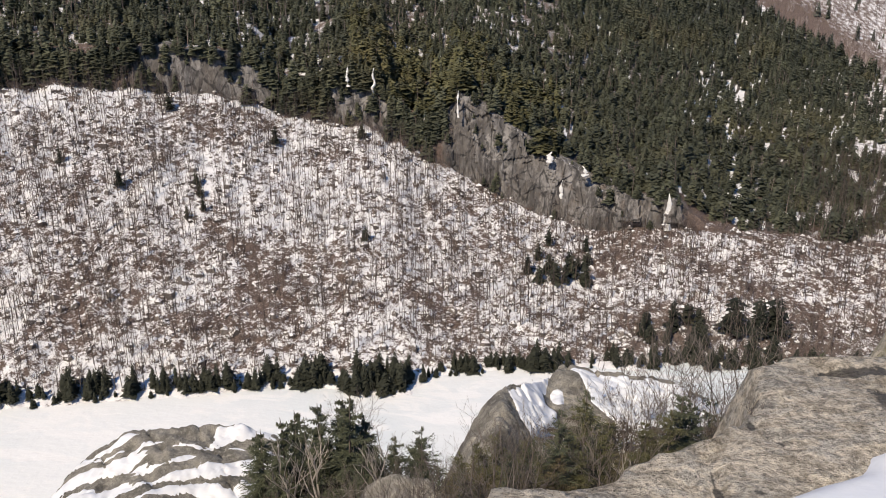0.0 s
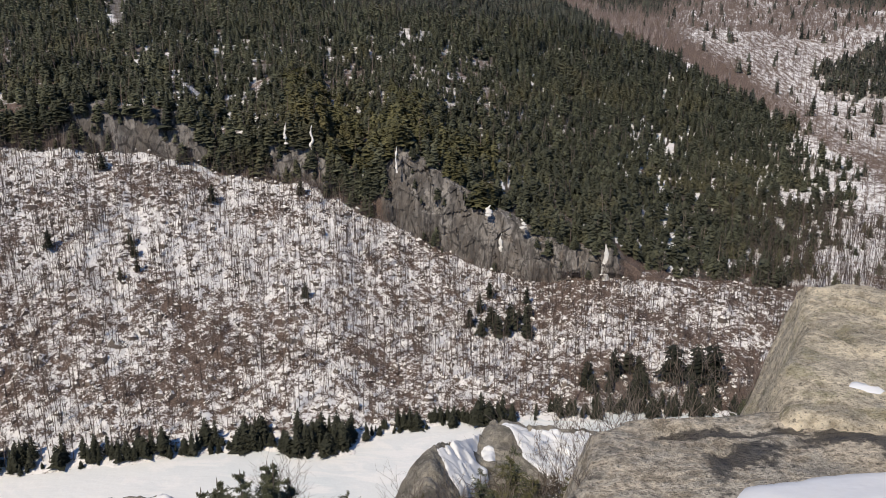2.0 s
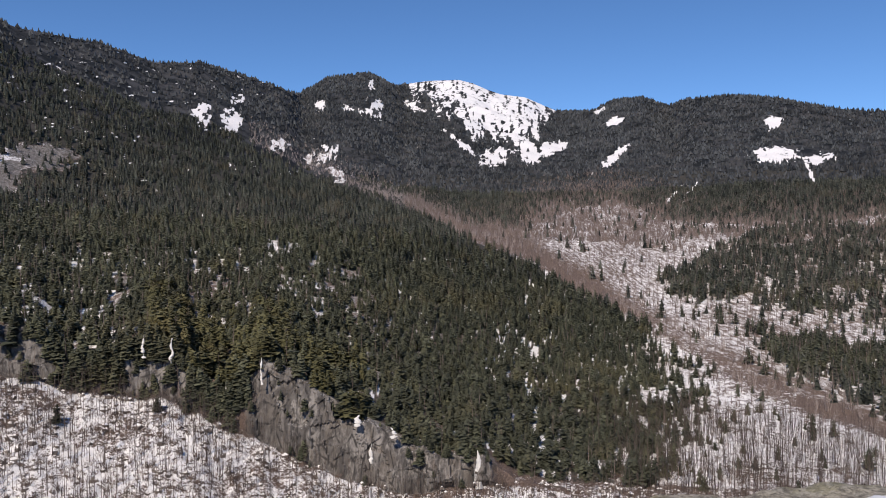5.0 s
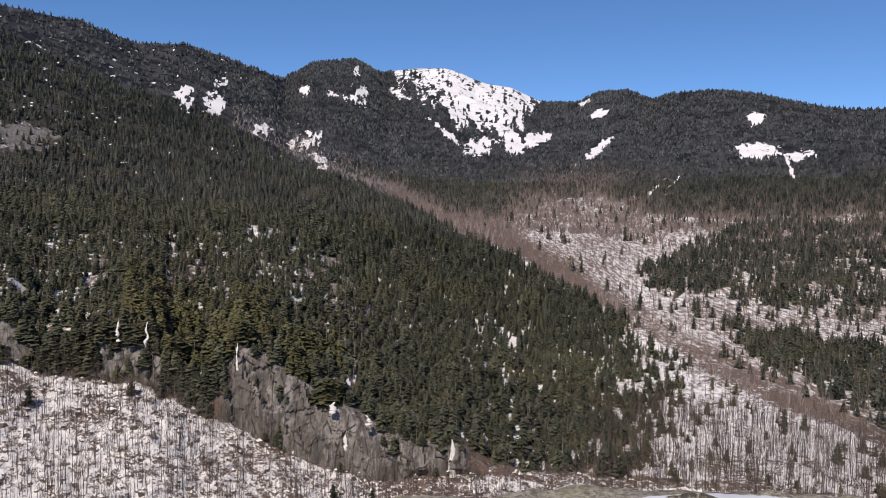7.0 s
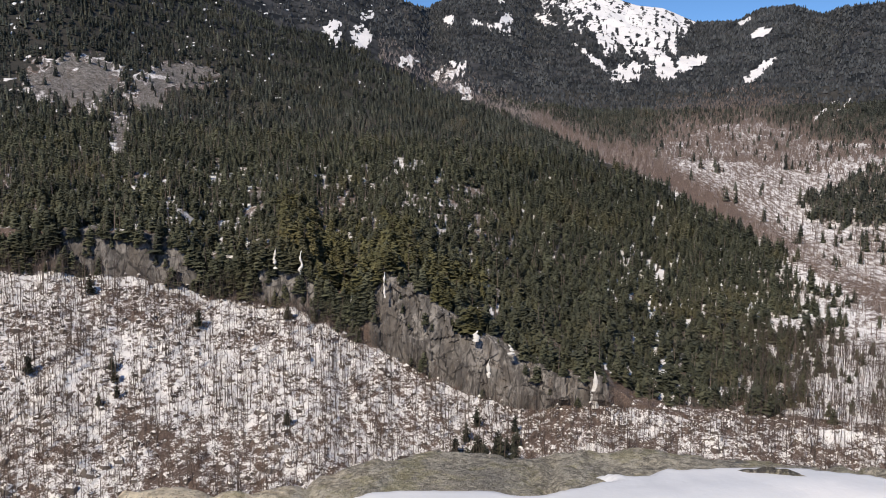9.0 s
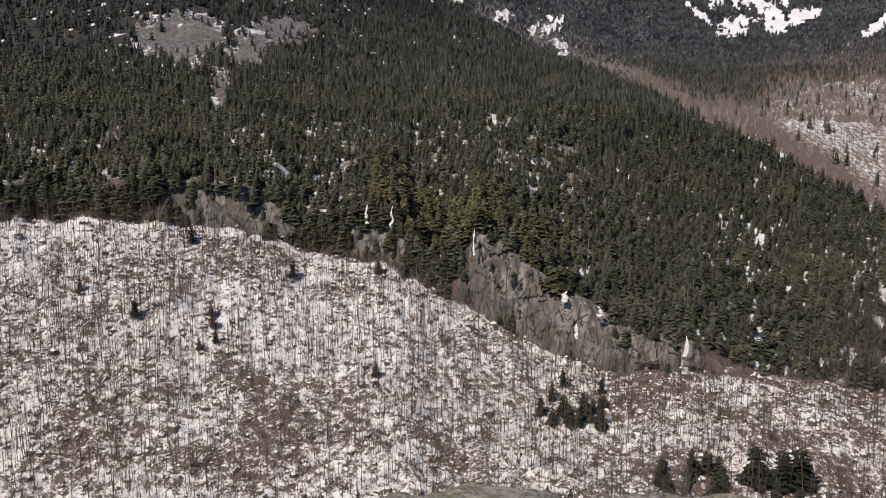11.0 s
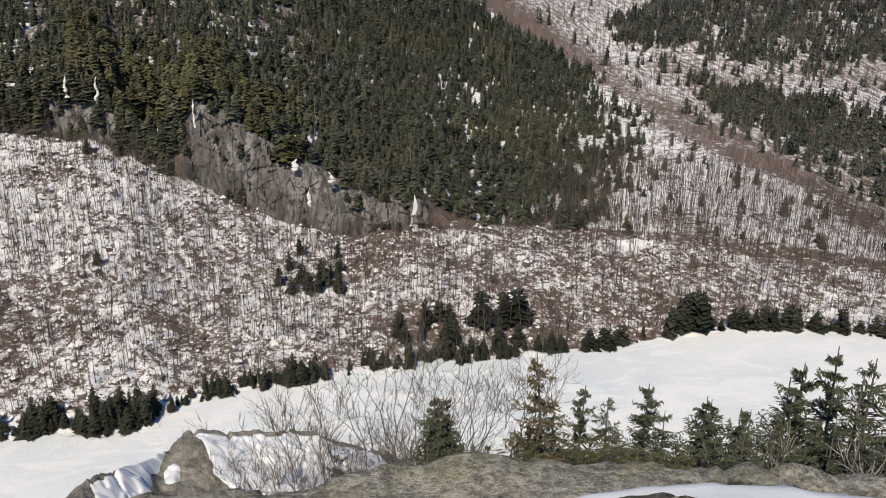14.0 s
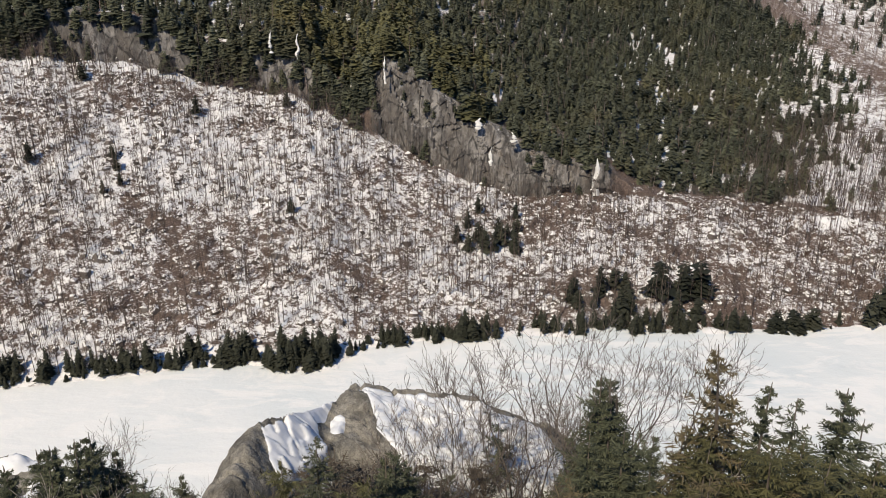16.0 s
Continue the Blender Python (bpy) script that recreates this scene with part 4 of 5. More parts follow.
# low brush and snow-capped stones of the talus
az, r = strew(19000, -44, 50, 190, 400)
up = seen_up(az, r)
x, y = r * np.sin(np.radians(az)), r * np.cos(np.radians(az))
keep = (r > shore_far(az) + 3) * (up < cliff_foot_up(az) - 0.05 + 1.8 * (az > 9)) * np.clip(0.5 + 0.6 * rough(x / 18, y / 18, 91, 3) + 0.12 * ease(az, -14, -4), 0.05, 1)
az, r = plant(az, r, keep)
tagged(scatter("talus_brush", [bush(11, 320 + k) for k in range(4)], az, r, sizes(len(az), 0.8, 3.6), 1.1, M_BRUSH, 0.1),
       "low reddish-brown leafless brush among snowy boulders", "brush", kind="stuff")
az, r = strew(12000, -44, 46, 190, 380)
up = seen_up(az, r)
az, r = plant(az, r, (r > shore_far(az) + 3) * (up < cliff_foot_up(az) + 0.4) * (0.8 - 0.4 * ease(az, 18, 30)))
order = np.argsort(r - shore_far(az) + rng.uniform(0, 70, len(az)))
az0, r0 = az[order[:300]], r[order[:300]]
az, r = az[order[300:]], r[order[300:]]
tagged(scatter("talus_boulders", [clump(5, 340 + k, 0.75) for k in range(5)], az, r, 0.6 + 3.0 * rng.beta(1.1, 4.2, len(az)), 1.35, M_STONE, 0.3),
       "countless snow-capped grey talus boulders on the slope", "boulders", kind="stuff")


def boulder(seed):
    """A block of unit width: angular, with chipped corners."""
    g = np.random.default_rng(seed)
    ring = 7
    v, f = [], []
    for h, w in ((-0.25, 0.46), (0.18, 0.52), (0.42, 0.40), (0.55, 0.22)):
        for k in range(ring):
            t = 2 * math.pi * (k + g.uniform(-0.25, 0.25)) / ring
            q = w * g.uniform(0.75, 1.2)
            v.append((1.25 * q * math.cos(t), 0.9 * q * math.sin(t), h + g.uniform(-0.06, 0.06)))
    v.append((0, 0, 0.58))
    for s in range(3):
        for k in range(ring):
            a, b = s * ring + k, s * ring + (k + 1) % ring
            f += [(a, b, b + ring), (a, b + ring, a + ring)]
    f += [(3 * ring + k, 3 * ring + (k + 1) % ring, 4 * ring) for k in range(ring)]
    return raw_mesh("talus_boulder", v, f, M_STONE)


blocks_near = [tagged(boulder(360 + k), "snow-capped grey boulder on the talus above the shore", "boulder", "boulders along the far shore") for k in range(6)]
zs, widths = height_at(az0, r0), 0.8 + 2.0 * rng.beta(1.2, 3.6, len(az0))
for k, (a, d, z, w) in enumerate(zip(az0, r0, zs, widths)):
    m = pose(float(d * math.sin(radians(a))), float(d * math.cos(radians(a))), float(max(z, LAKE)) - 0.12 * float(w), 0, 0, 61 * k) @ Matrix.Scale(float(w), 4)
    if k < 6:
        blocks_near[k].matrix_basis = m
    else:
        copy_thing(blocks_near[k % 6], m)

# ---- the outlook ----
def part(name, bm_or_arrays, material, parent, label="", smooth=False):
    """One mesh object under a thing or a part."""
    v, f = bm_or_arrays
    ob = raw_mesh(name, v, f, material, smooth)
    ob.parent = parent
    return tagged(ob, label) if label else ob


def thing(name, label, category, group="", at=None):
    ob = new(name)
    ob.empty_display_size = 0.2
    if at is not None:
        ob.matrix_basis = at
    return tagged(ob, label, category, group)


def rim_distance(x, y, poly):
    """Distance to a closed outline, positive inside."""
    best = np.full(x.shape, 1e9)
    inside = np.zeros(x.shape, bool)
    for (ax, ay), (bx, by) in zip(poly, poly[1:] + poly[:1]):
        dx, dy = bx - ax, by - ay
        t = np.clip(((x - ax) * dx + (y - ay) * dy) / (dx * dx + dy * dy), 0, 1)
        best = np.minimum(best, np.hypot(x - ax - t * dx, y - ay - t * dy))
        cross = (ay > y) != (by > y)
        inside ^= cross & (x < (bx - ax) * (y - ay) / (by - ay + 1e-12) + ax)
    return np.where(inside, best, -best)


def patch(name, x, y, z, mask, material, **attrs):
    """The faces of a grid where mask holds."""
    m, k = x.shape
    idx = np.arange(m * k).reshape(m, k)
    q = np.stack([idx[:-1, :-1], idx[1:, :-1], idx[1:, 1:], idx[:-1, 1:]], -1)
    keep = mask[:-1, :-1] & mask[1:, :-1] & mask[1:, 1:] & mask[:-1, 1:]
    q = q[keep]
    used, back = np.unique(q, return_inverse=True)
    ob = raw_mesh(name, np.stack([x, y, z], -1).reshape(-1, 3)[used], back.reshape(-1, 4), material, True)
    for key, values in attrs.items():
        give(ob, key, values.ravel()[used])
    return ob


def field(x0, x1, y0, y1, step):
    xs, ys = np.arange(x0, x1, step), np.arange(y0, y1, step)
    return np.meshgrid(xs, ys, indexing="ij")


LEDGE = [(-9, -4), (-8, -1.6), (-6, -0.3), (-4.2, 0.75), (-3.35, 1.3), (-2.97, 1.6), (-2.74, 1.69), (-2.45, 1.93), (-2.33, 2.0), (-2.18, 2.27), (-2.05, 2.64),
         (-1.75, 2.76), (-1.32, 2.72), (-0.6, 2.95), (1, 3.4), (4, 3.2), (7, 1.6), (8.5, -1), (8.5, -4)]
BLOCK = [(-1.25, 2.64), (-0.97, 2.53), (-0.55, 2.74), (0.4, 2.95), (1.5, 3.05), (3.0, 2.9), (4.6, 2.3), (6.4, 1.2), (7.2, 1.4), (6.3, 2.6), (5, 3.5), (3.9, 4.15), (3.55, 4.3), (3.12, 4.48),
         (2.65, 4.60), (2.2, 4.69), (1.65, 4.72), (1.3, 4.66), (1.06, 4.63), (0.88, 4.62), (0.72, 4.55), (0.5, 4.43), (0.25, 4.26), (0.0, 4.12), (-0.3, 4.12), (-0.62, 4.08), (-0.70, 3.9), (-0.98, 3.3), (-1.18, 2.9)]


def slope_top(x, y):
    """The lie of the bare rock underfoot."""
    return -1.86 + 0.14 * ease(x, -2.2, 0.8) + 0.03 * rough(x * 0.9, y * 0.9, 5, 2)


def block_top(x, y):
    return -1.80 + 0.17 * ease(y, 2.6, 4.3) + 0.035 * rough(x * 1.1, y * 1.1, 8, 3)


def block_knobs(x, y):
    """The block with the two knobs that stand out of its snow."""
    knob = np.exp(-(((x - 2.60) / 0.17) ** 2 + ((y - 4.25 + 0.3 * (x - 2.6)) / 0.045) ** 2)) + np.exp(-(((x - 3.13) / 0.08) ** 2 + ((y - 4.08) / 0.04) ** 2))
    return block_top(x, y) + 0.088 * knob


SNOW_LOW = [(-2.34, 1.34), (-2.24, 1.52), (-2.18, 1.62), (-2.0, 1.71), (-1.86, 1.78), (-1.80, 1.90), (-1.66, 2.02), (-1.58, 2.13), (-1.3, 2.19), (-0.85, 2.23), (0, 2.35), (2, 2.5), (5, 1.6), (6, -2), (-2.6, -2.4), (-2.9, 0.6)]
SNOW_STEP = [(-1.02, 2.42), (-0.75, 2.55), (-0.5, 2.66), (0.3, 2.86), (1.4, 2.96), (1.4, 2.6), (-0.2, 2.46), (-0.6, 2.40)]
SNOW_TOP = [(-0.3, 3.15), (0.2, 3.72), (0.6, 3.98), (1.0, 4.02), (1.42, 4.03), (1.60, 4.13), (1.76, 4.19), (1.72, 4.27), (1.95, 4.26), (2.05, 4.35), (2.31, 4.38), (2.55, 4.40), (2.87, 4.37), (3.23, 4.25),
            (3.54, 4.12), (3.8, 4.0), (4.8, 3.3), (5.2, 2.6), (3.4, 3.0), (1.9, 3.0)]
SNOW_DAB = [(-1.0, 2.85), (-0.86, 2.93), (-0.72, 2.86), (-0.75, 2.8), (-0.9, 2.79)]


def cleft(x, y, lines, width, seed):
    """1 along the given broken lines, fading out over their width."""
    xx, yy = x + 0.05 * rough(x * 4, y * 4, seed, 3), y + 0.05 * rough(x * 4, y * 4, seed + 1, 3)
    near = np.full(x.shape, 9.0)
    for line in lines:
        for (ax, ay), (bx, by) in zip(line, line[1:]):
            dx, dy = bx - ax, by - ay
            t = np.clip(((xx - ax) * dx + (yy - ay) * dy) / (dx * dx + dy * dy), 0, 1)
            near = np.minimum(near, np.hypot(xx - ax - t * dx, yy - ay - t * dy))
    return np.clip(1 - near / width, 0, 1)


CLEFTS_LOW = [[(-2.44, 1.86), (-2.39, 1.76), (-2.34, 1.5), (-2.4, 1.1), (-2.3, 0.7)], [(-2.22, 2.26), (-2.17, 2.09), (-2.06, 1.98)], [(-1.75, 2.62), (-1.5, 2.54), (-1.2, 2.58)],
              [(-3.3, 1.2), (-3.0, 0.9), (-2.9, 0.4)]]
CLEFTS_HIGH = [[(1.50, 4.5), (1.49, 4.35), (1.47, 4.15), (1.35, 3.7)], [(2.98, 4.52), (2.92, 4.38)], [(0.2, 4.4), (0.35, 3.9), (0.3, 3.4)]]


def rock_body(name, outline, top, box, seed, wet, stone, clefts, label, jag=0.12, rounding=0.05, fine=0.042):
    x, y = field(*box, fine)
    d = rim_distance(x, y, outline) + jag * rough(x * 2.2, y * 2.2, seed, 4) + 0.02 * rough(x * 9, y * 9, seed + 3, 2)
    d = d + 0.05 * (hashed(np.floor(x * 3.1 + 0.6 * rough(y * 2, x, seed, 2)), np.floor(y * 3.7 + 0.6 * rough(x * 2, y, seed + 4, 2)), seed) - 0.5)
    z = top(x, y)
    crack = np.abs(rough(x * 0.9 + 0.3 * y, y * 0.7, seed + 7, 3))
    terrace = rough(x * 1.3 + 0.4 * y, y * 2.0, seed + 9, 4)
    z = z + 0.03 * (np.floor(terrace * 6) / 6) + 0.022 * rough(x * 5, y * 5, seed + 1, 4) + 0.009 * rough(x * 14, y * 14, seed + 6, 2) + 0.03 * rough(x * 1.7, y * 1.7, seed + 2, 3) - 0.035 * np.clip(1 - crack / 0.018, 0, 1) - 0.035 * cleft(x, y, clefts, 0.045, seed)
    edge = np.clip(rounding - d, 0, None)
    z = z - np.where(d > 0, 0.55 * edge ** 2 / rounding, 0.55 * rounding + (-d) * (3.6 + 1.2 * rough(x * 3, y * 3, seed + 5, 3)))
    ob = patch(name, x, y, z, d > -0.75, stone, wet=wet(x, y))
    return tagged(ob, label, "rock"), (x, y, z, d)


def wet_low(x, y):
    run = np.exp(-((y - (2.34 + 0.10 * x + 0.25 * ease(x, -2.0, -1.2) * (1 - ease(x, -1.2, -0.6)))) / 0.13) ** 2) * ease(x, -1.9, -1.35)
    return 0.7 * cleft(x, y, CLEFTS_LOW, 0.045, 11) + 0.34 * np.exp(-((rim_distance(x, y, SNOW_LOW) + 0.03) / 0.10) ** 2) + run * 0.75 + 0.35 * np.exp(-(((x + 1.55) / 0.35) ** 2 + ((y - 2.62) / 0.07) ** 2))


def wet_high(x, y):
    return 0.30 * np.exp(-(rim_distance(x, y, SNOW_TOP) / 0.07) ** 2) * ease(x, 0.8, 1.3) + 0.45 * cleft(x, y, CLEFTS_HIGH, 0.07, 23) + 0.5 * (block_knobs(x, y) > block_top(x, y) + 0.03)


rock_ledge, LOW = rock_body("rock_ledge", LEDGE, slope_top, (-9.4, 8.9, -4.2, 4.2), 11, wet_low, M_GRANITE, CLEFTS_LOW, "weathered tan granite ledge with dark wet seams and lichen")
rock_block, HIGH = rock_body("rock_block", BLOCK, block_knobs, (-2.1, 7.9, 0.4, 5.7), 23, wet_high, M_GRANITE_GREY, CLEFTS_HIGH,
                             "raised lichen-covered granite block at the cliff edge", 0.08, 0.045, 0.032)

def snow_lie(outline, top, box, depth, seed, label, jag=0.09, fine=0.04, snow=M_SNOW):
    """Snow on the rock, thinning out to its edge."""
    x, y = field(*box, fine)
    d = rim_distance(x, y, outline) + jag * rough(x * 3.4, y * 3.4, seed, 5)
    thick = depth * ease(d, 0.0, 0.35) + np.clip(d * 0.8, -0.08, 0.035)
    zz = top(x, y) + thick + 0.015 * ease(d, 0.1, 0.5) * rough(x * 1.5, y * 1.5, seed + 1, 4)
    return tagged(patch("snow_patch", x, y, zz, d > -0.12, snow), label, "snow patch", "snow patches on the ledge")


snow_lie(SNOW_LOW, slope_top, (-3.2, 6.2, -2.6, 2.9), 0.05, 31, "broad sheet of old packed snow on the ledge", 0.05)
snow_lie(SNOW_STEP, slope_top, (-1.3, 1.8, 2.2, 3.1), 0.05, 33, "tongue of snow against the raised granite block", 0.03)
snow_lie(SNOW_TOP, block_top, (-0.6, 5.6, 2.5, 4.7), 0.03, 35, "wide snow sheet covering the granite block top", 0.05, fine=0.026, snow=M_ICY_SNOW)
snow_lie(SNOW_DAB, block_top, (-1.3, -0.4, 2.6, 3.2), 0.05, 37, "small dab of melting snow on granite", 0.02)


# ---- outcrops below ----
def outcrop(label, box, ridge_z, ridge_y, shelf, seed, snow_at, slope=0.12, step=0.09, warp=0.35, wobble=0.25):
    """A whaleback of rock: a crest, a shelf towards the viewer, steep flanks; snow lies where snow_at says."""
    x, y = field(*box, step)
    back_y = ridge_y(x) + wobble * rough(x * 0.8, y * 0, seed, 3)
    g = back_y - y
    z = ridge_z(x) - np.where(g > 0, slope * g + 1.5 * np.maximum(g - shelf, 0) ** 1.15, 0.0) - 2.2 * np.maximum(-g, 0) ** 1.1
    lump = 0.26 * rough(x * 0.6, y * 0.6, seed + 1, 4) + 0.10 * rough(x * 2.2, y * 2.2, seed + 2, 4) 
    seam = np.abs(rough(x * 0.45 + y * 0.3, y * 0.5, seed + 3, 3))
    z = z + lump + 0.07 * np.floor(3 * rough(x * 0.9 + 0.5 * y, y * 0.8, seed + 9, 3)) - 0.16 * np.clip(1 - seam / 0.03, 0, 1)
    base = near_hill(np.degrees(np.arctan2(x, y)), np.hypot(x, y)) - 1.2
    whole = thing("rock_outcrop", label, "rock", "outcrops below the ledge", pose(float(x.mean()), float(y.mean()), float(z.max())))
    rock_part = patch("rock", x, y, z, z > base, M_BOULDER)
    wx, wy = warp * rough(x * 0.8, y * 0.8, seed + 7, 4), warp * rough(x * 0.8, y * 0.8, seed + 8, 4)
    lie = snow_at(x + wx, y, g + wy) + 0.35 * rough(x * 0.7, y * 1.1, seed + 5, 4)
    snow_part = patch("snow_cover", x, y, z + 0.012 + 0.05 * ease(lie, 0.30, 0.75) - 0.10 * (1 - ease(lie, 0.16, 0.34)), (lie > 0.16) & (z > base + 0.3), M_SNOW)
    for ob in (rock_part, snow_part):
        ob.parent = whole
        ob.matrix_parent_inverse = whole.matrix_basis.inverted()
    tagged(snow_part, "old snow lying on the rock", kind="stuff")
    return whole


SNOW_DOME = [(-2.5, 22.7), (-3.1, 21.3), (-3.45, 20.4), (-3.75, 19.6), (-3.3, 18.8), (-2.7, 18.2), (-2.15, 20.2), (-2.35, 20.7), (-2.7, 21.4)]
SNOW_BACK = [(-1.95, 23.5), (-1.55, 22.9), (-1.25, 21.9), (-0.55, 21.1), (-0.2, 19.6), (3.3, 19.4), (4.2, 22.4), (3.5, 23.3), (1.85, 23.75), (-0.5, 23.75)]
outcrop("rounded granite outcrop half covered with old snow", (-6.4, 8.5, 14.0, 25.8),
        mellow(curve((-6.4, -16.2), (-5.7, -14.3), (-5.1, -12.9), (-4.7, -12.1), (-4.3, -11.6), (-3.9, -11.35), (-3.65, -11.45), (-3.3, -11.8), (-2.9, -12.15), (-2.55, -12.5), (-2.35, -12.5), (-2.2, -12.42), (-0.5, -12.86),
                     (1.85, -13.29), (3.5, -13.65), (6, -15), (8.5, -17)), 0.08),
        curve((-6.4, 17.8), (-5.3, 18.6), (-4.6, 19.2), (-3.9, 19.6), (-3.4, 20.6), (-3.0, 21.6), (-2.55, 22.7), (-2.2, 23.7), (-0.5, 24.0), (1.85, 24.0), (3.5, 23.6), (8.5, 22.5)), 2.9, 61,
        lambda x, y, g: 0.95 * ease(np.maximum(rim_distance(x, y, SNOW_DOME), rim_distance(x, y, SNOW_BACK)), -0.15, 0.2)
        + 0.9 * np.exp(-(((x + 2.2) / 0.16) ** 2 + ((y - 21.7) / 0.35) ** 2)), 0.03, 0.05, 0.2, 0.10)
outcrop("broad grey rock slab streaked with snow", (-22.5, -9.0, 17.5, 27.0),
        mellow(curve((-22.5, -24), (-21, -20.5), (-20.2, -18.4), (-19.6, -17.2), (-18.4, -16.6), (-16.8, -16.35), (-15.2, -16.45), (-12.7, -17.2), (-10.5, -18.6), (-8.5, -21)), 0.5),
        curve((-22.5, 21.5), (-18, 24.0), (-14, 25.6), (-9, 25)), 4.5, 71,
        lambda x, y, g: 0.36 + 0.22 * np.sin(5.2 * (g + 0.30 * x) + 6.0 * rough(x * 0.3, g * 0.6, 77, 3)) + 0.9 * rough(x * 0.45 + 0.3 * g, g * 1.9 + 0.6 * x, 78, 4) + 0.25 * ease(x, -16, -12.5) - 0.6 * ease(g, 3.2, 5.0) - 0.5 * (1 - ease(g, 0.0, 0.3)), 0.16)
outcrop("small lichened boulder with a snow patch", (-7.6, -3.6, 11.2, 15.0),
        curve((-7.6, -13), (-6.6, -10.8), (-6, -10.35), (-5.2, -10.45), (-4.4, -11.0), (-3.6, -13)), curve((-8, 14), (-3, 14)), 1.3, 83,
        lambda x, y, g: 1.1 * ease(g, 0.7, 1.0) * (1 - ease(g, 1.7, 2.2)) * ease(x, -6.6, -6.0) * (1 - ease(x, -5.2, -4.8)), 0.3, 0.06)


# ---- trees below the ledge ----
def sprig(v, f, a, b, width, twist):
    """A thin diamond from a to b."""
    a, b = np.asarray(a, float), np.asarray(b, float)
    d = b - a
    n = np.cross(d, (math.sin(twist) * 0.5, math.cos(twist) * 0.5, 1.0))
    n = n / (np.linalg.norm(n) + 1e-9) * width
    k = len(v)
    mid = a + d * 0.45
    v.extend([a, mid + n, b, mid - n])
    f.extend([(k, k + 1, k + 2), (k, k + 2, k + 3)])


def stem(v, f, points, radii, sides=5):
    """A tapered bent pole through points, as triangles."""
    first = len(v)
    for (p, r) in zip(points, radii):
        for s in range(sides):
            t = 2 * math.pi * s / sides
            v.append(np.array(p) + np.array((r * math.cos(t), r * math.sin(t), 0.0)))
    for i in range(len(points) - 1):
        for s in range(sides):
            a, b = first + i * sides + s, first + i * sides + (s + 1) % sides
            f.extend([(a, b, b + sides), (a, b + sides, a + sides)])


def spruce(name, label, seed, slim=0.24, whorls=26, gaps=0.12, needles=None, sparse_foot=0.0, lean=0.0, sprays=19):
    """A spruce of unit height: trunk, and a crown of drooping boughs with side sprays."""
    g = np.random.default_rng(seed)
    tree = thing(name, label, "tree", "trees below the ledge")
    v, f = [], []
    bend = [(lean * s * s, 0.3 * lean * s, s) for s in np.linspace(-0.08, 1.0, 8)]
    stem(v, f, bend, [0.016 * (1.05 - s) + 0.001 for s in np.linspace(0, 1, 8)])
    part("trunk", (np.array(v), np.array(f)), M_BARK, tree)
    v, f = [], []
    for w in range(whorls):
        h = 0.06 + 0.93 * (w + g.uniform(-0.3, 0.3)) / whorls
        reach = slim * (1 - h) ** 0.75 * (0.75 + 0.25 * math.sin(w * 1.7 + seed)) + 0.018
        for b in range(g.integers(6, 9)):
            if g.uniform() < gaps + sparse_foot * (1 - h):
                continue
            a = g.uniform(0, 6.283)
            L = reach * g.uniform(0.55, 1.25)
            out = np.array((math.cos(a), math.sin(a), 0))
            side = np.array((-math.sin(a), math.cos(a), 0))
            foot = np.array((lean * h * h, 0.3 * lean * h, h))
            droop = g.uniform(-0.30, 0.05) * (1 - h) + 0.25 * h
            tip = foot + out * L + np.array((0, 0, L * droop))
            knee = foot + out * L * 0.55 + np.array((0, 0, L * (droop * 0.4 - 0.08)))
            sprig(v, f, foot, knee, 0.005, g.uniform(0, 6))
            sprig(v, f, knee, tip + np.array((0, 0, 0.02 * L)), 0.005, g.uniform(0, 6))
            for k in range(sprays):
                s = (k + g.uniform(0.3, 1.0)) / (sprays + 0.2)
                p = foot + (knee - foot) * min(1, s / 0.55) if s < 0.55 else knee + (tip - knee) * (s - 0.55) / 0.45
                for sgn in (-1, 1):
                    q = p + (side * sgn * g.uniform(0.5, 1.0) + out * g.uniform(0.5, 0.9)) * L * 0.40 * (1.1 - 0.6 * s) + np.array((0, 0, g.uniform(-0.02, 0.012)))
                    sprig(v, f, p, q, 0.0029 + 0.0022 * (1 - h), g.uniform(0, 6))
    sprig(v, f, (lean * 0.9, 0.25 * lean, 0.95), (lean, 0.3 * lean, 1.0), 0.004, 0)
    crown = part("crown", (np.array(v), np.array(f)), needles or M_SPRUCE, tree)
    give(crown, "tint", np.repeat(g.uniform(0.15, 0.95, len(v) // 4), 4))
    return tree


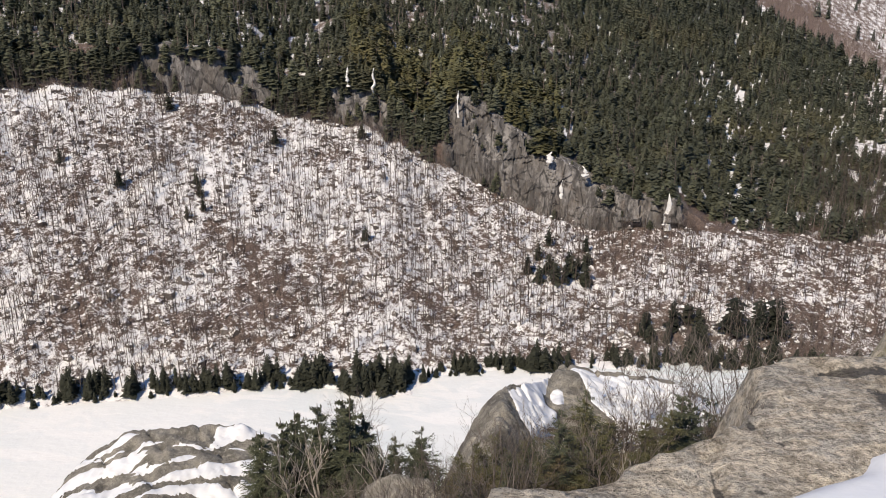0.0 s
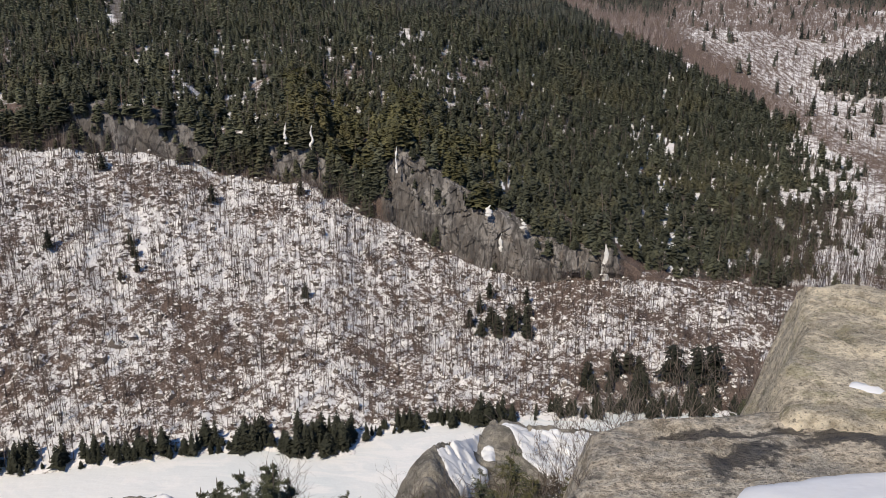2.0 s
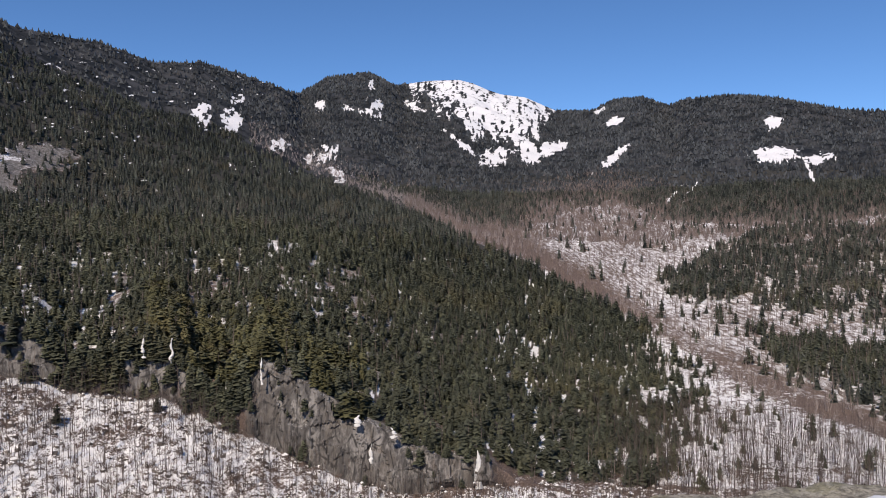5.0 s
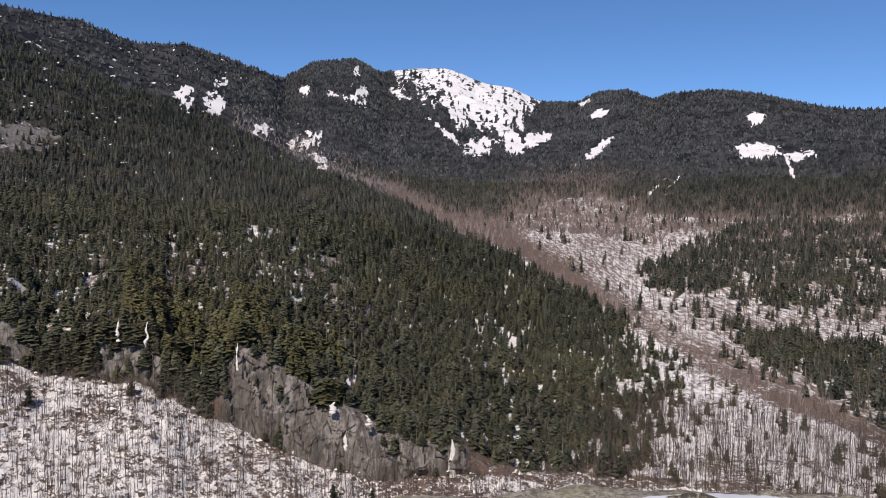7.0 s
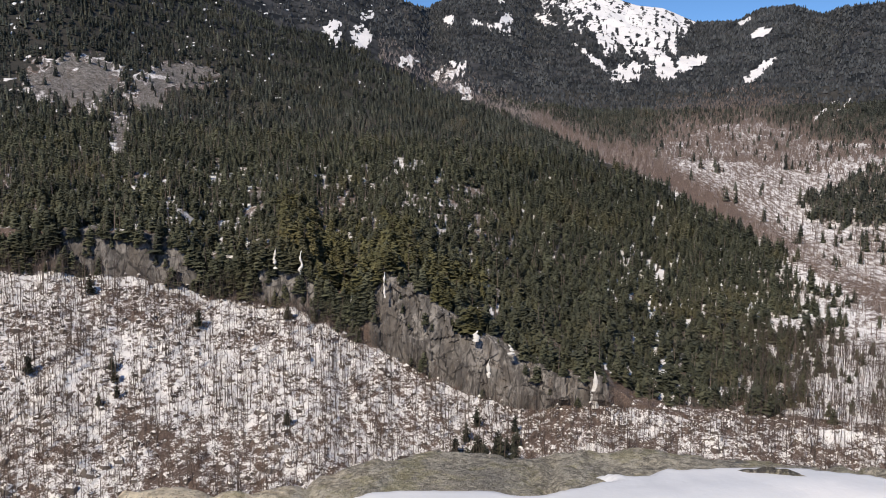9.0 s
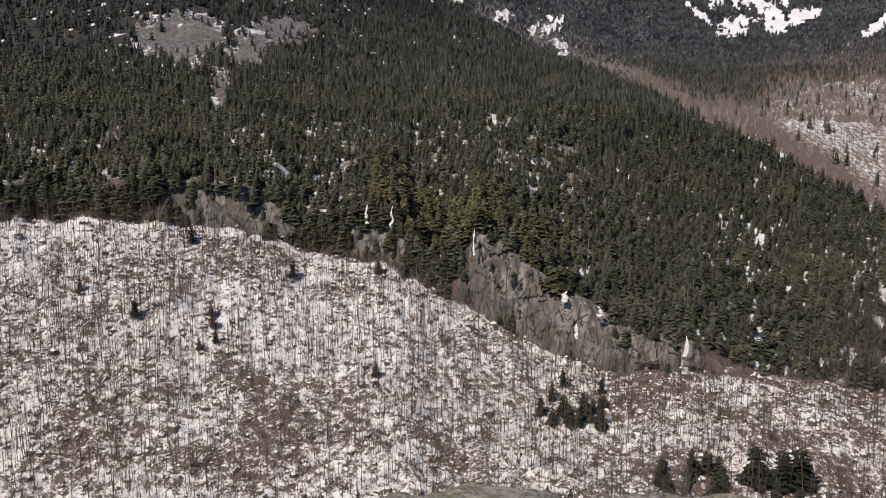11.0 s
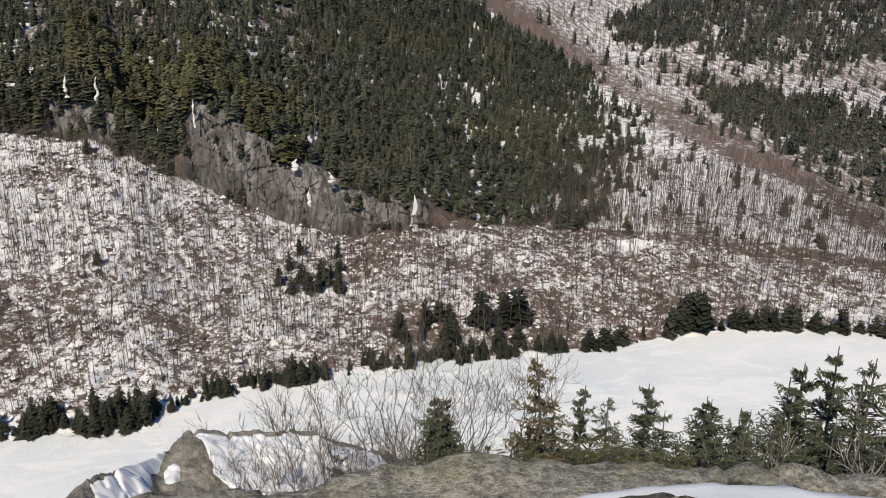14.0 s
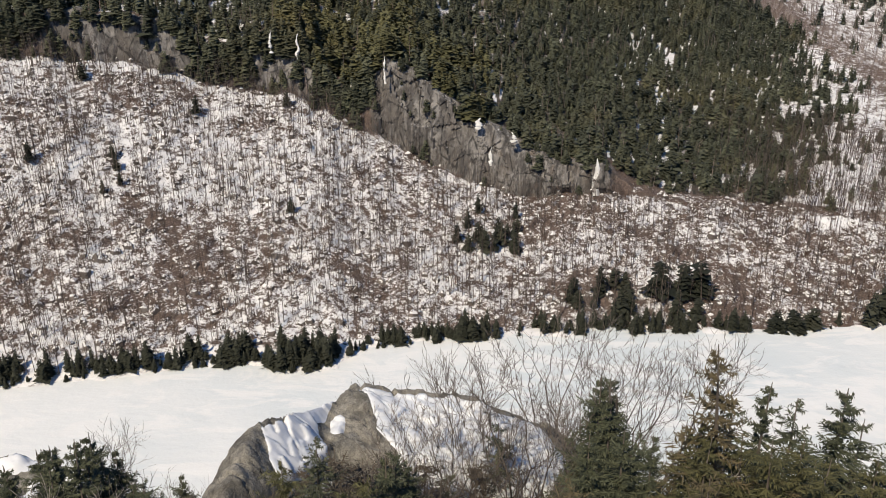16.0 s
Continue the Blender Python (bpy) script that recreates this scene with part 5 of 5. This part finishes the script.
def limb_tree(name, label, seed, material, twigs, stems=3, levels=4, spread=0.5, thick=0.014, group="trees below the ledge"):
    """A leafless tree or shrub of unit height: forking stems, then fine twigs."""
    g = np.random.default_rng(seed)
    tree = thing(name, label, "tree" if stems < 4 else "shrub", group)
    tv, tf, fv, ff = [], [], [], []

    def grow(p, d, length, radius, level):
        mid = p + d * length * 0.5 + g.normal(0, 0.05, 3) * length
        q = p + d * length + g.normal(0, 0.06, 3) * length
        fine = level < 2
        if fine and twigs:
            stem(fv, ff, [p, mid, q], [radius, radius * 0.8, radius * 0.45], 3)
        else:
            stem(tv, tf, [p, mid, q], [radius, radius * 0.85, radius * 0.65], 4)
        if level == 0:
            return
        for k in range(g.integers(2, 4) + (1 if level in (1, 2) else 0)):
            nd = d + g.normal(0, spread, 3) + np.array((0, 0, 0.16))
            nd = nd / np.linalg.norm(nd)
            start = q if k < 2 else mid
            grow(start, nd, length * g.uniform(0.6, 0.85), max(radius * 0.58, 0.0011), level - 1)

    for s in range(stems):
        a = 6.283 * s / stems + g.uniform(-0.4, 0.4)
        d = np.array((math.cos(a) * 0.45, math.sin(a) * 0.45, 1.0)) * (1 if stems > 1 else np.array((0.2, 0.2, 1)))
        grow(np.array((0.03 * math.cos(a), 0.03 * math.sin(a), -0.06)), d / np.linalg.norm(d), 0.33, thick, levels)
    part("trunk", (np.array(tv), np.array(tf)), material, tree)
    if twigs:
        tagged(part("twig_spray" if twigs is not M_DEAD else "limb_fork", (np.array(fv), np.array(ff)), twigs, tree), kind="stuff")
    return tree


def ground_near(x, y):
    return float(near_hill(math.degrees(math.atan2(x, y)), math.hypot(x, y)))


def stand(template, places):
    """Sets a template and its copies at (x, y, height of the top, turn)."""
    for k, (x, y, top, turn) in enumerate(places):
        foot = ground_near(x, y)
        m = pose(x, y, foot, 0, 0, turn) @ Matrix.Scale(max(top - foot, 0.4), 4)
        if k:
            copy_thing(template, m)
        else:
            first = m
    template.matrix_basis = first


stand(spruce("spruce_tree", "green spruce tree with dense drooping boughs", 501, 0.26), [(8.68, 16.69, -8.15, 0), (10.72, 17.54, -9.16, 70), (4.86, 20.4, -10.1, 130), (-8.68, 20.23, -12.56, 200),
      (14.19, 19.15, -9.26, 20), (13.2, 17.0, -9.6, 250), (16.3, 17.4, -7.6, 140), (-9.4, 19.9, -12.3, 40), (-7.9, 19.6, -12.5, 110), (-6.9, 19.0, -12.7, 300)])
stand(spruce("spruce_tree", "slender dark spruce tree with open branches", 502, 0.20, 22, 0.3, lean=0.02), [(7.35, 17.17, -8.35, 0), (14.4, 18.08, -8.37, 90), (-10.65, 21.38, -13.66, 30), (-8.26, 18.97, -11.46, 10),
      (-10.36, 19.54, -12.61, 220), (-11.96, 21.59, -14.51, 150)])
stand(spruce("spruce_tree", "small bushy young spruce below the ledge", 503, 0.34, 17, 0.1, sprays=9), [(5.13, 17.99, -10.13, 0), (2.16, 20.88, -11.9, 40), (7.56, 15.66, -8.65, 80), (-5.89, 17.59, -11.45, 120),
      (-1.71, 16.81, -9.68, 10), (0.16, 14.89, -8.52, 200), (-5.97, 17.71, -11.8, 300), (9.8, 15.4, -9.5, 15), (6.3, 14.4, -9.0, 160), (11.9, 15.6, -9.4, 260), (3.8, 16.6, -11.2, 66),
      (-7.4, 18.9, -13.0, 33), (-9.7, 20.6, -14.4, 99), (12.6, 18.9, -10.9, 200), (7.9, 14.2, -9.6, 20), (9.2, 16.9, -10.0, 120), (10.9, 14.6, -10.0, 220), (6.9, 16.4, -10.0, 320), (12.4, 16.4, -9.8, 45), (3.1, 17.6, -11.6, 145), (1.2, 16.3, -10.6, 245), (8.2, 18.3, -10.8, 345), (-4.6, 16.9, -12.0, 10), (-3.4, 17.8, -12.4, 80), (-1.0, 18.2, -11.9, 150), (-2.3, 18.9, -13.0, 220), (0.9, 18.9, -12.0, 290), (15.2, 17.9, -8.6, 100), (15.8, 16.3, -8.4, 190), (7.0, 17.9, -9.3, 260), (8.0, 17.2, -8.7, 330), (9.6, 17.6, -9.4, 50), (11.4, 17.0, -9.2, 110), (13.0, 18.0, -9.0, 170), (14.0, 16.8, -8.3, 230), (17.0, 17.0, -7.6, 290), (-6.6, 19.8, -13.6, 20), (-9.2, 19.4, -12.7, 130), (-10.0, 20.4, -13.2, 240), (-7.6, 18.0, -12.4, 350), (-2.5, 12.0, -7.5, 15), (-3.4, 11.6, -8.2, 95), (-1.9, 12.6, -8.3, 175), (-4.3, 12.6, -9.2, 255), (-3.0, 13.4, -9.0, 335), (-5.0, 14.0, -10.0, 55), (-3.8, 14.8, -10.4, 135)])
stand(spruce("spruce_tree", "tall half-dead spruce with browned needles", 504, 0.24, 30, 0.46, M_SPRUCE_BROWN, 0.0, 0.06, 12), [(5.9, 15.16, -6.42, 180), (5.3, 15.7, -8.4, 20), (6.6, 15.0, -8.9, 90), (4.7, 14.6, -9.6, 300)])
stand(limb_tree("bare_tree", "leafless grey birch with fine spreading twigs", 511, M_BARK, M_TWIG, 2, 6, 0.5, 0.011), [(5.91, 21.43, -9.99, 0), (4.4, 22.3, -10.6, 100), (2.5, 22.3, -11.2, 210), (3.6, 21.0, -11.0, 300), (5.2, 20.6, -10.4, 70), (0.4, 20.2, -11.4, 250), (2.09, 21.80, -10.05, 280), (3.60, 20.70, -9.4, 330), (-0.10, 20.73, -10.8, 310),
      (-9.6, 20.4, -13.2, 45)])
stand(limb_tree("bleached_snag", "bleached dead tree with bare forking limbs", 521, M_DEAD, M_DEAD, 1, 4, 0.5, 0.020), [(12.0, 16.6, -9.0, 0), (5.6, 14.3, -8.9, 80), (-6.77, 17.77, -11.46, 140), (-8.2, 19.2, -12.9, 20),
      (13.4, 16.2, -8.8, 220), (-2.9, 13.6, -9.1, 40), (14.9, 15.6, -7.6, 300), (6.1, 14.9, -8.2, 30), (14.2, 15.4, -7.9, 150), (15.6, 15.2, -7.3, 200), (-9.0, 18.6, -12.2, 70), (-10.4, 19.0, -12.4, 260), (-2.0, 14.2, -9.8, 110), (-2.40, 12.73, -8.1, 160), (-2.81, 12.74, -8.4, 240), (-1.31, 12.13, -8.0, 210), (-7.38, 20.81, -13.1, 150), (0.04, 19.01, -10.6, 130)])
M_OLIVE = needle_material("olive_evergreen_needles", (0.036, 0.038, 0.018), (0.150, 0.142, 0.068), (0.170, 0.140, 0.070))
stand(spruce("cedar_tree", "bushy olive-green cedar below the granite ledge", 506, 0.38, 20, 0.06, M_OLIVE, lean=0.03, sprays=12), [(-1.86, 14.70, -8.75, 80), (-1.54, 13.67, -8.6, 325), (-2.26, 13.22, -8.6, 230), (-1.71, 12.68, -8.4, 255),
      (-1.20, 12.12, -8.3, 280), (-2.54, 12.74, -8.6, 55), (-3.13, 13.74, -9.2, 30), (-3.74, 14.23, -9.4, 40), (-4.09, 14.21, -9.6, 190), (-3.38, 12.74, -8.9, 215), (-2.79, 12.24, -8.6, 240), (-2.10, 12.01, -8.3, 10),
      (-0.23, 13.98, -8.5, 50), (-0.63, 14.05, -8.8, 130), (7.25, 15.05, -8.3, 30), (6.27, 14.93, -8.1, 120), (6.71, 14.75, -8.1, 110), (7.15, 13.99, -7.8, 310), (5.48, 14.68, -8.0, 350), (5.60, 15.17, -7.9, 200),
      (7.78, 13.07, -7.5, 70), (8.30, 14.51, -8.1, 220), (-4.6, 14.9, -10.4, 75), (-2.9, 14.6, -9.6, 285)])
stand(spruce("spruce_tree", "dense dark spruce with upswept bushy boughs", 507, 0.33, 24, 0.08, sprays=14), [(0.05, 14.44, -8.4, 190), (0.39, 14.88, -8.8, 330), (-11.52, 20.61, -13.78, 340), (-10.50, 20.99, -13.23, 40), (-9.57, 20.25, -13.4, 320),
      (-8.91, 20.96, -12.60, 275), (-8.34, 21.10, -13.24, 160), (-8.98, 19.38, -13.3, 100), (-10.73, 19.85, -13.9, 190), (-6.53, 20.96, -13.9, 140), (-7.78, 19.70, -13.6, 265), (4.40, 19.06, -9.42, 135), (4.57, 18.53, -9.6, 275),
      (8.92, 14.72, -7.4, 280), (9.44, 14.38, -7.5, 50), (8.60, 13.74, -7.6, 60), (5.03, 16.37, -9.1, 80), (4.49, 16.50, -9.1, 90), (3.84, 16.62, -9.3, 30), (8.71, 13.07, -7.2, 120)])
shrub_places = [(x, y, ground_near(x, y) + h, t) for x, y, h, t in [
    (-0.27, 16.2, 3.6, 0), (0.9, 15.6, 3.0, 50), (-1.0, 14.9, 2.8, 120), (-3.78, 11.2, 2.2, 10), (-3.0, 12.2, 2.6, 70), (-4.6, 10.4, 1.8, 160), (-2.2, 13.0, 2.6, 210), (-3.4, 14.6, 2.6, 20),
    (-4.9, 12.6, 1.9, 300), (-6.0, 16.0, 2.4, 40), (-7.6, 17.0, 2.6, 90), (-9.2, 18.4, 2.8, 15), (-10.8, 19.4, 2.6, 75), (-12.2, 20.2, 2.4, 140), (-6.6, 14.9, 1.9, 230), (-8.3, 16.0, 2.2, 260),
    (3.0, 18.2, 3.8, 93), (-0.8, 18.6, 3.0, 273), (15.2, 16.4, 4.6, 18), (16.0, 15.0, 4.4, 78), (12.2, 14.6, 3.0, 138), (9.0, 14.2, 2.4, 198),
    (1.6, 12.6, 1.9, 258), (-1.6, 10.9, 2.0, 318),
    (2.4, 19.8, 4.6, 312), (-4.0, 16.8, 2.6, 62), (-5.2, 17.6, 2.8, 262), (-3.4, 9.6, 1.6, 2),
    (-5.4, 11.2, 1.7, 102), (-6.4, 13.0, 1.9, 202), (7.8, 16.0, 3.2, 302), (10.4, 16.6, 3.0, 42), (12.6, 17.4, 4.0, 142), (14.6, 17.2, 5.2, 242), (17.4, 16.4, 6.4, 342), (18.6, 17.8, 6.6, 22)]]
stand(limb_tree("bare_shrub", "leafless brown twiggy shrub below the ledge", 531, M_TWIG, M_TWIG, 6, 4, 0.46, 0.010, "shrubs below the ledge"), shrub_places)
stand(spruce("juniper_shrub", "low olive-brown evergreen shrub below the ledge", 541, 0.75, 13, 0.05, M_SPRUCE_BROWN, sprays=8), [(x, y, ground_near(x, y) + h, t) for x, y, h, t in [
    (-3.3, 11.8, 1.3, 0), (-2.5, 11.9, 1.5, 60), (-4.2, 13.2, 1.6, 120), (-1.3, 12.6, 1.6, 200), (-5.6, 15.0, 1.6, 20), (-7.0, 16.4, 1.7, 80), (-8.6, 17.4, 1.8, 140), (-10.2, 18.6, 1.6, 220), (6.8, 13.6, 2.2, 10),
    (5.2, 13.4, 2.4, 90), (8.4, 14.6, 2.3, 170), (10.6, 15.2, 2.2, 250), (0.4, 13.2, 1.6, 330), (-0.6, 16.0, 1.9, 45), (3.4, 15.2, 2.3, 135), (2.0, 16.2, 2.2, 205),
    (-1.9, 15.2, 2.2, 15), (-3.0, 15.8, 2.0, 75), (0.8, 17.0, 2.4, 155), (-4.8, 16.2, 1.9, 235), (1.4, 14.4, 2.0, 315), (4.0, 18.8, 2.8, 5), (9.6, 16.0, 3.0, 85), (7.2, 15.0, 2.6, 165), (11.6, 16.4, 3.0, 245), (-4.4, 11.4, 1.2, 325)]])

M_DARK_BRUSH = needle_material("dark_brown_brush_leaves", (0.050, 0.040, 0.030), (0.125, 0.100, 0.075), (0.120, 0.090, 0.060))
stand(spruce("brown_brush", "dense dark brown brush against the outcrop", 545, 0.62, 14, 0.1, M_DARK_BRUSH, sprays=10), [(-2.36, 18.44, -11.5, 180), (-1.72, 18.60, -11.2, 170), (-1.00, 18.22, -11.2, 160), (-0.43, 18.82, -11.4, 150),
      (0.36, 18.90, -11.5, 210), (-1.32, 17.15, -10.9, 240), (-0.13, 17.34, -10.9, 220), (-2.25, 16.92, -11.0, 40), (0.86, 16.93, -10.8, 60), (-3.12, 17.70, -11.9, 50), (1.6, 18.2, -11.0, 260)])
limb_tree("dead_sapling", "tiny dead sapling rooted in a crack of the ledge", 533, M_TWIG, M_TWIG, 3, 2, 0.6, 0.02, "shrubs below the ledge").matrix_basis = pose(-2.14, 2.18, -1.90, 0, 0, 0) @ Matrix.Scale(0.17, 4)
g = np.random.default_rng(77)
scrub = [(6.0 + 0.58 * k + g.uniform(-0.3, 0.3), g.uniform(15.4, 17.6), g.uniform(-10.6, -9.5) + 0.05 * k, 47 * k) for k in range(19)]
scrub += [(-4.6 + 0.55 * k, g.uniform(14.6, 16.6), g.uniform(-12.4, -11.2), 31 * k) for k in range(9)]
stand(spruce("evergreen_scrub", "dense dark evergreen scrub below the ledge", 551, 0.42, 16, 0.05, sprays=9), scrub)


# ---- the far shore ----
def shore_spruce(name, label, seed, slim, sprays=110):
    """A far conifer of unit height: a dark core and ragged short sprays round a thin trunk."""
    g = np.random.default_rng(seed)
    tree = thing(name, label, "tree", "spruces along the far shore")
    core, cf = tufted_tree(70, seed, slim * 0.72, 0.75)
    v, f = [np.array(q) for q in core], [tuple(q) for q in cf]
    lumps = g.uniform(0.7, 1.25, 7)
    for _ in range(sprays):
        h = 0.03 + 0.95 * g.uniform() ** 1.25
        a = g.uniform(0, 6.283)
        w = slim * (1 - h) ** 0.8 * lumps[int(h * 6.99)] + 0.012
        foot = np.array((0.35 * w * math.cos(a), 0.35 * w * math.sin(a), h + 0.03))
        q = w * g.uniform(0.6, 1.25)
        sprig(v, f, foot, (q * math.cos(a + g.uniform(-0.3, 0.3)), q * math.sin(a), h - g.uniform(-0.03, 0.06)), g.uniform(0.007, 0.018), g.uniform(0, 6))
    part("trunk", (np.array([(0.012, 0, -0.1), (-0.006, 0.01, -0.1), (-0.006, -0.01, -0.1), (0, 0, 0.5)]), np.array([(0, 1, 3), (1, 2, 3), (2, 0, 3)])), M_BARK, tree)
    crown = part("crown", (np.array(v), np.array(f)), M_SHORE, tree)
    give(crown, "tint", g.uniform(0.0, 0.8, len(v)))
    return tree


SHORE = [shore_spruce("shore_spruce", "dark green spruce at the frozen lake's edge", 600, 0.34), shore_spruce("shore_spruce", "bushy dark spruce at the frozen lake's edge", 601, 0.46),
         shore_spruce("shore_spruce", "slim dark spruce above the frozen shore", 602, 0.27), shore_spruce("shore_spruce", "low spreading spruce scrub at the frozen shore", 603, 0.62, 200)]


def along_shore(n, az0, az1, in0, in1, low, high):
    a = rng.uniform(az0, az1, n)
    return list(zip(a, shore_far(a) + rng.uniform(in0, in1, n), rng.uniform(low, high, n)))


spruces = (along_shore(30, -15.4, -10.7, 0, 8, 5.0, 8.5) + along_shore(96, -43, -15.5, 0, 5, 3, 7.5) + along_shore(46, -10, 5, 0, 5, 2.5, 5.5) + along_shore(70, 5, 27, 0, 5, 3.0, 7.0)
           + along_shore(52, 27, 47, 0, 6, 4, 8.5) + along_shore(9, 27.6, 30, 1, 8, 8, 13) + along_shore(17, 7, 17, 5, 24, 5.0, 11) + along_shore(17, -1.6, 3.2, 46, 70, 4, 9.0)
           + along_shore(50, -43, 5, 0, 3, 1.5, 4.0) + along_shore(24, 5, 46, 0, 3, 1.5, 4.5) + along_shore(8, -1.2, 1.2, 0, 4, 6, 9) + along_shore(10, -36, -8, 60, 140, 4, 7))
spruces.sort(key=lambda p: p[1])
rest = np.array(spruces[300:])
tagged(scatter("shore_scrub", KIND_NEAR, rest[:, 0], rest[:, 1], rest[:, 2], 1.0, M_SHORE), "dark evergreen scrub farther along the frozen shore", "scrub", kind="stuff")
spruces = spruces[:300]
SHORE_PLACES = [[], [], [], []]
for k, (a, r, h) in enumerate(spruces):
    kind = int(rng.integers(0, 4))
    SHORE_PLACES[kind].append((a, r, h * (0.55 if kind == 3 else 1.0)))
for template, places in zip(SHORE, SHORE_PLACES):
    hs = np.maximum(height_at(np.array([p[0] for p in places]), np.array([p[1] for p in places])), LAKE)
    for k, ((a, r, h), z) in enumerate(zip(places, hs)):
        m = pose(r * math.sin(radians(a)), r * math.cos(radians(a)), z, 0, 0, k * 47) @ Matrix.Scale(h, 4)
        if k:
            copy_thing(template, m)
        else:
            first = m
    template.matrix_basis = first


# ---- icefalls on the cliffs ----
def icefall(label, az, up_top, up_foot, width, seed, sway=0.3, pinch=0.5):
    """Frozen runs of water: a lumpy sheet of ice clinging to the rock."""
    g = np.random.default_rng(seed)
    column = R[int(np.argmin(np.abs(front - az))), i_foot:i_top]
    r = float(np.percentile(column, 35)) - 0.3
    up_top = min(up_top, float(cliff_top_up(np.array([az]))[0]) + 0.1)
    s = np.linspace(0, 1, 44)
    t = np.linspace(0, math.pi * 2, 13)[:-1]
    S, T = np.meshgrid(s, t, indexing="ij")
    mid = width * sway * rough(S * 3, 0 * S, seed, 3)
    half = 0.5 * width * np.clip(0.55 + 0.35 * S + pinch * rough(S * 6, 0 * S, seed + 2, 4), 0.08, 1.5) * (0.25 + 0.75 * ease(S, -0.05, 0.35))
    lump = 1 + 0.6 * rough(T * 1.5, S * 9, seed + 4, 4)
    lx, ly = mid + half * np.cos(T) * lump, -0.6 * half * np.sin(T) * lump
    z0, z1 = math.tan(radians(up_top)) * r, math.tan(radians(up_foot)) * r
    ca, sa = math.cos(radians(az)), math.sin(radians(az))
    rr = r + (1 - S) * 2.5
    x, y = rr * sa + lx * ca + ly * sa, rr * ca - lx * sa + ly * ca
    idx = np.arange(x.size).reshape(x.shape)
    nxt = np.roll(idx, -1, 1)
    q = np.stack([idx[:-1], idx[1:], nxt[1:], nxt[:-1]], -1).reshape(-1, 4)
    ob = raw_mesh("icefall", np.stack([x, y, z0 + (z1 - z0) * S], -1).reshape(-1, 3), q, M_ICE, True)
    return tagged(ob, label, "icefall", "icefalls on the cliffs")


icefall("tall white frozen waterfall at the cliff foot", 8.55, -14.5, -17.0, 2.8, 1, 0.25, 0.25)
icefall("short thick icefall high on the cliff", 0.0, -11.5, -12.7, 2.6, 2)
icefall("narrow white icefall beside the spruces", -8.9, -9.1, -11.2, 1.8, 3)
icefall("thin icefall on the upper cliff", -14.3, -5.9, -7.4, 1.1, 4, 0.9, 1.6)
icefall("thin icefall on the upper cliff", -12.4, -5.2, -8.2, 1.1, 5, 1.2, 1.6)
icefall("forked icefall in a dark cleft", 2.5, -12.6, -13.6, 1.7, 6, 0.9, 1.3)
icefall("thin icefall over dark rock", 0.9, -14.0, -15.2, 0.9, 7, 1.2, 1.6)
icefall("spreading icefall at the cliff foot", 1.6, -15.2, -16.5, 1.7, 9, 1.4, 1.6)
icefall("thin ice streak down the cliff edge", -6.6, -7.8, -9.6, 0.6, 8, 0.8, 1.8)
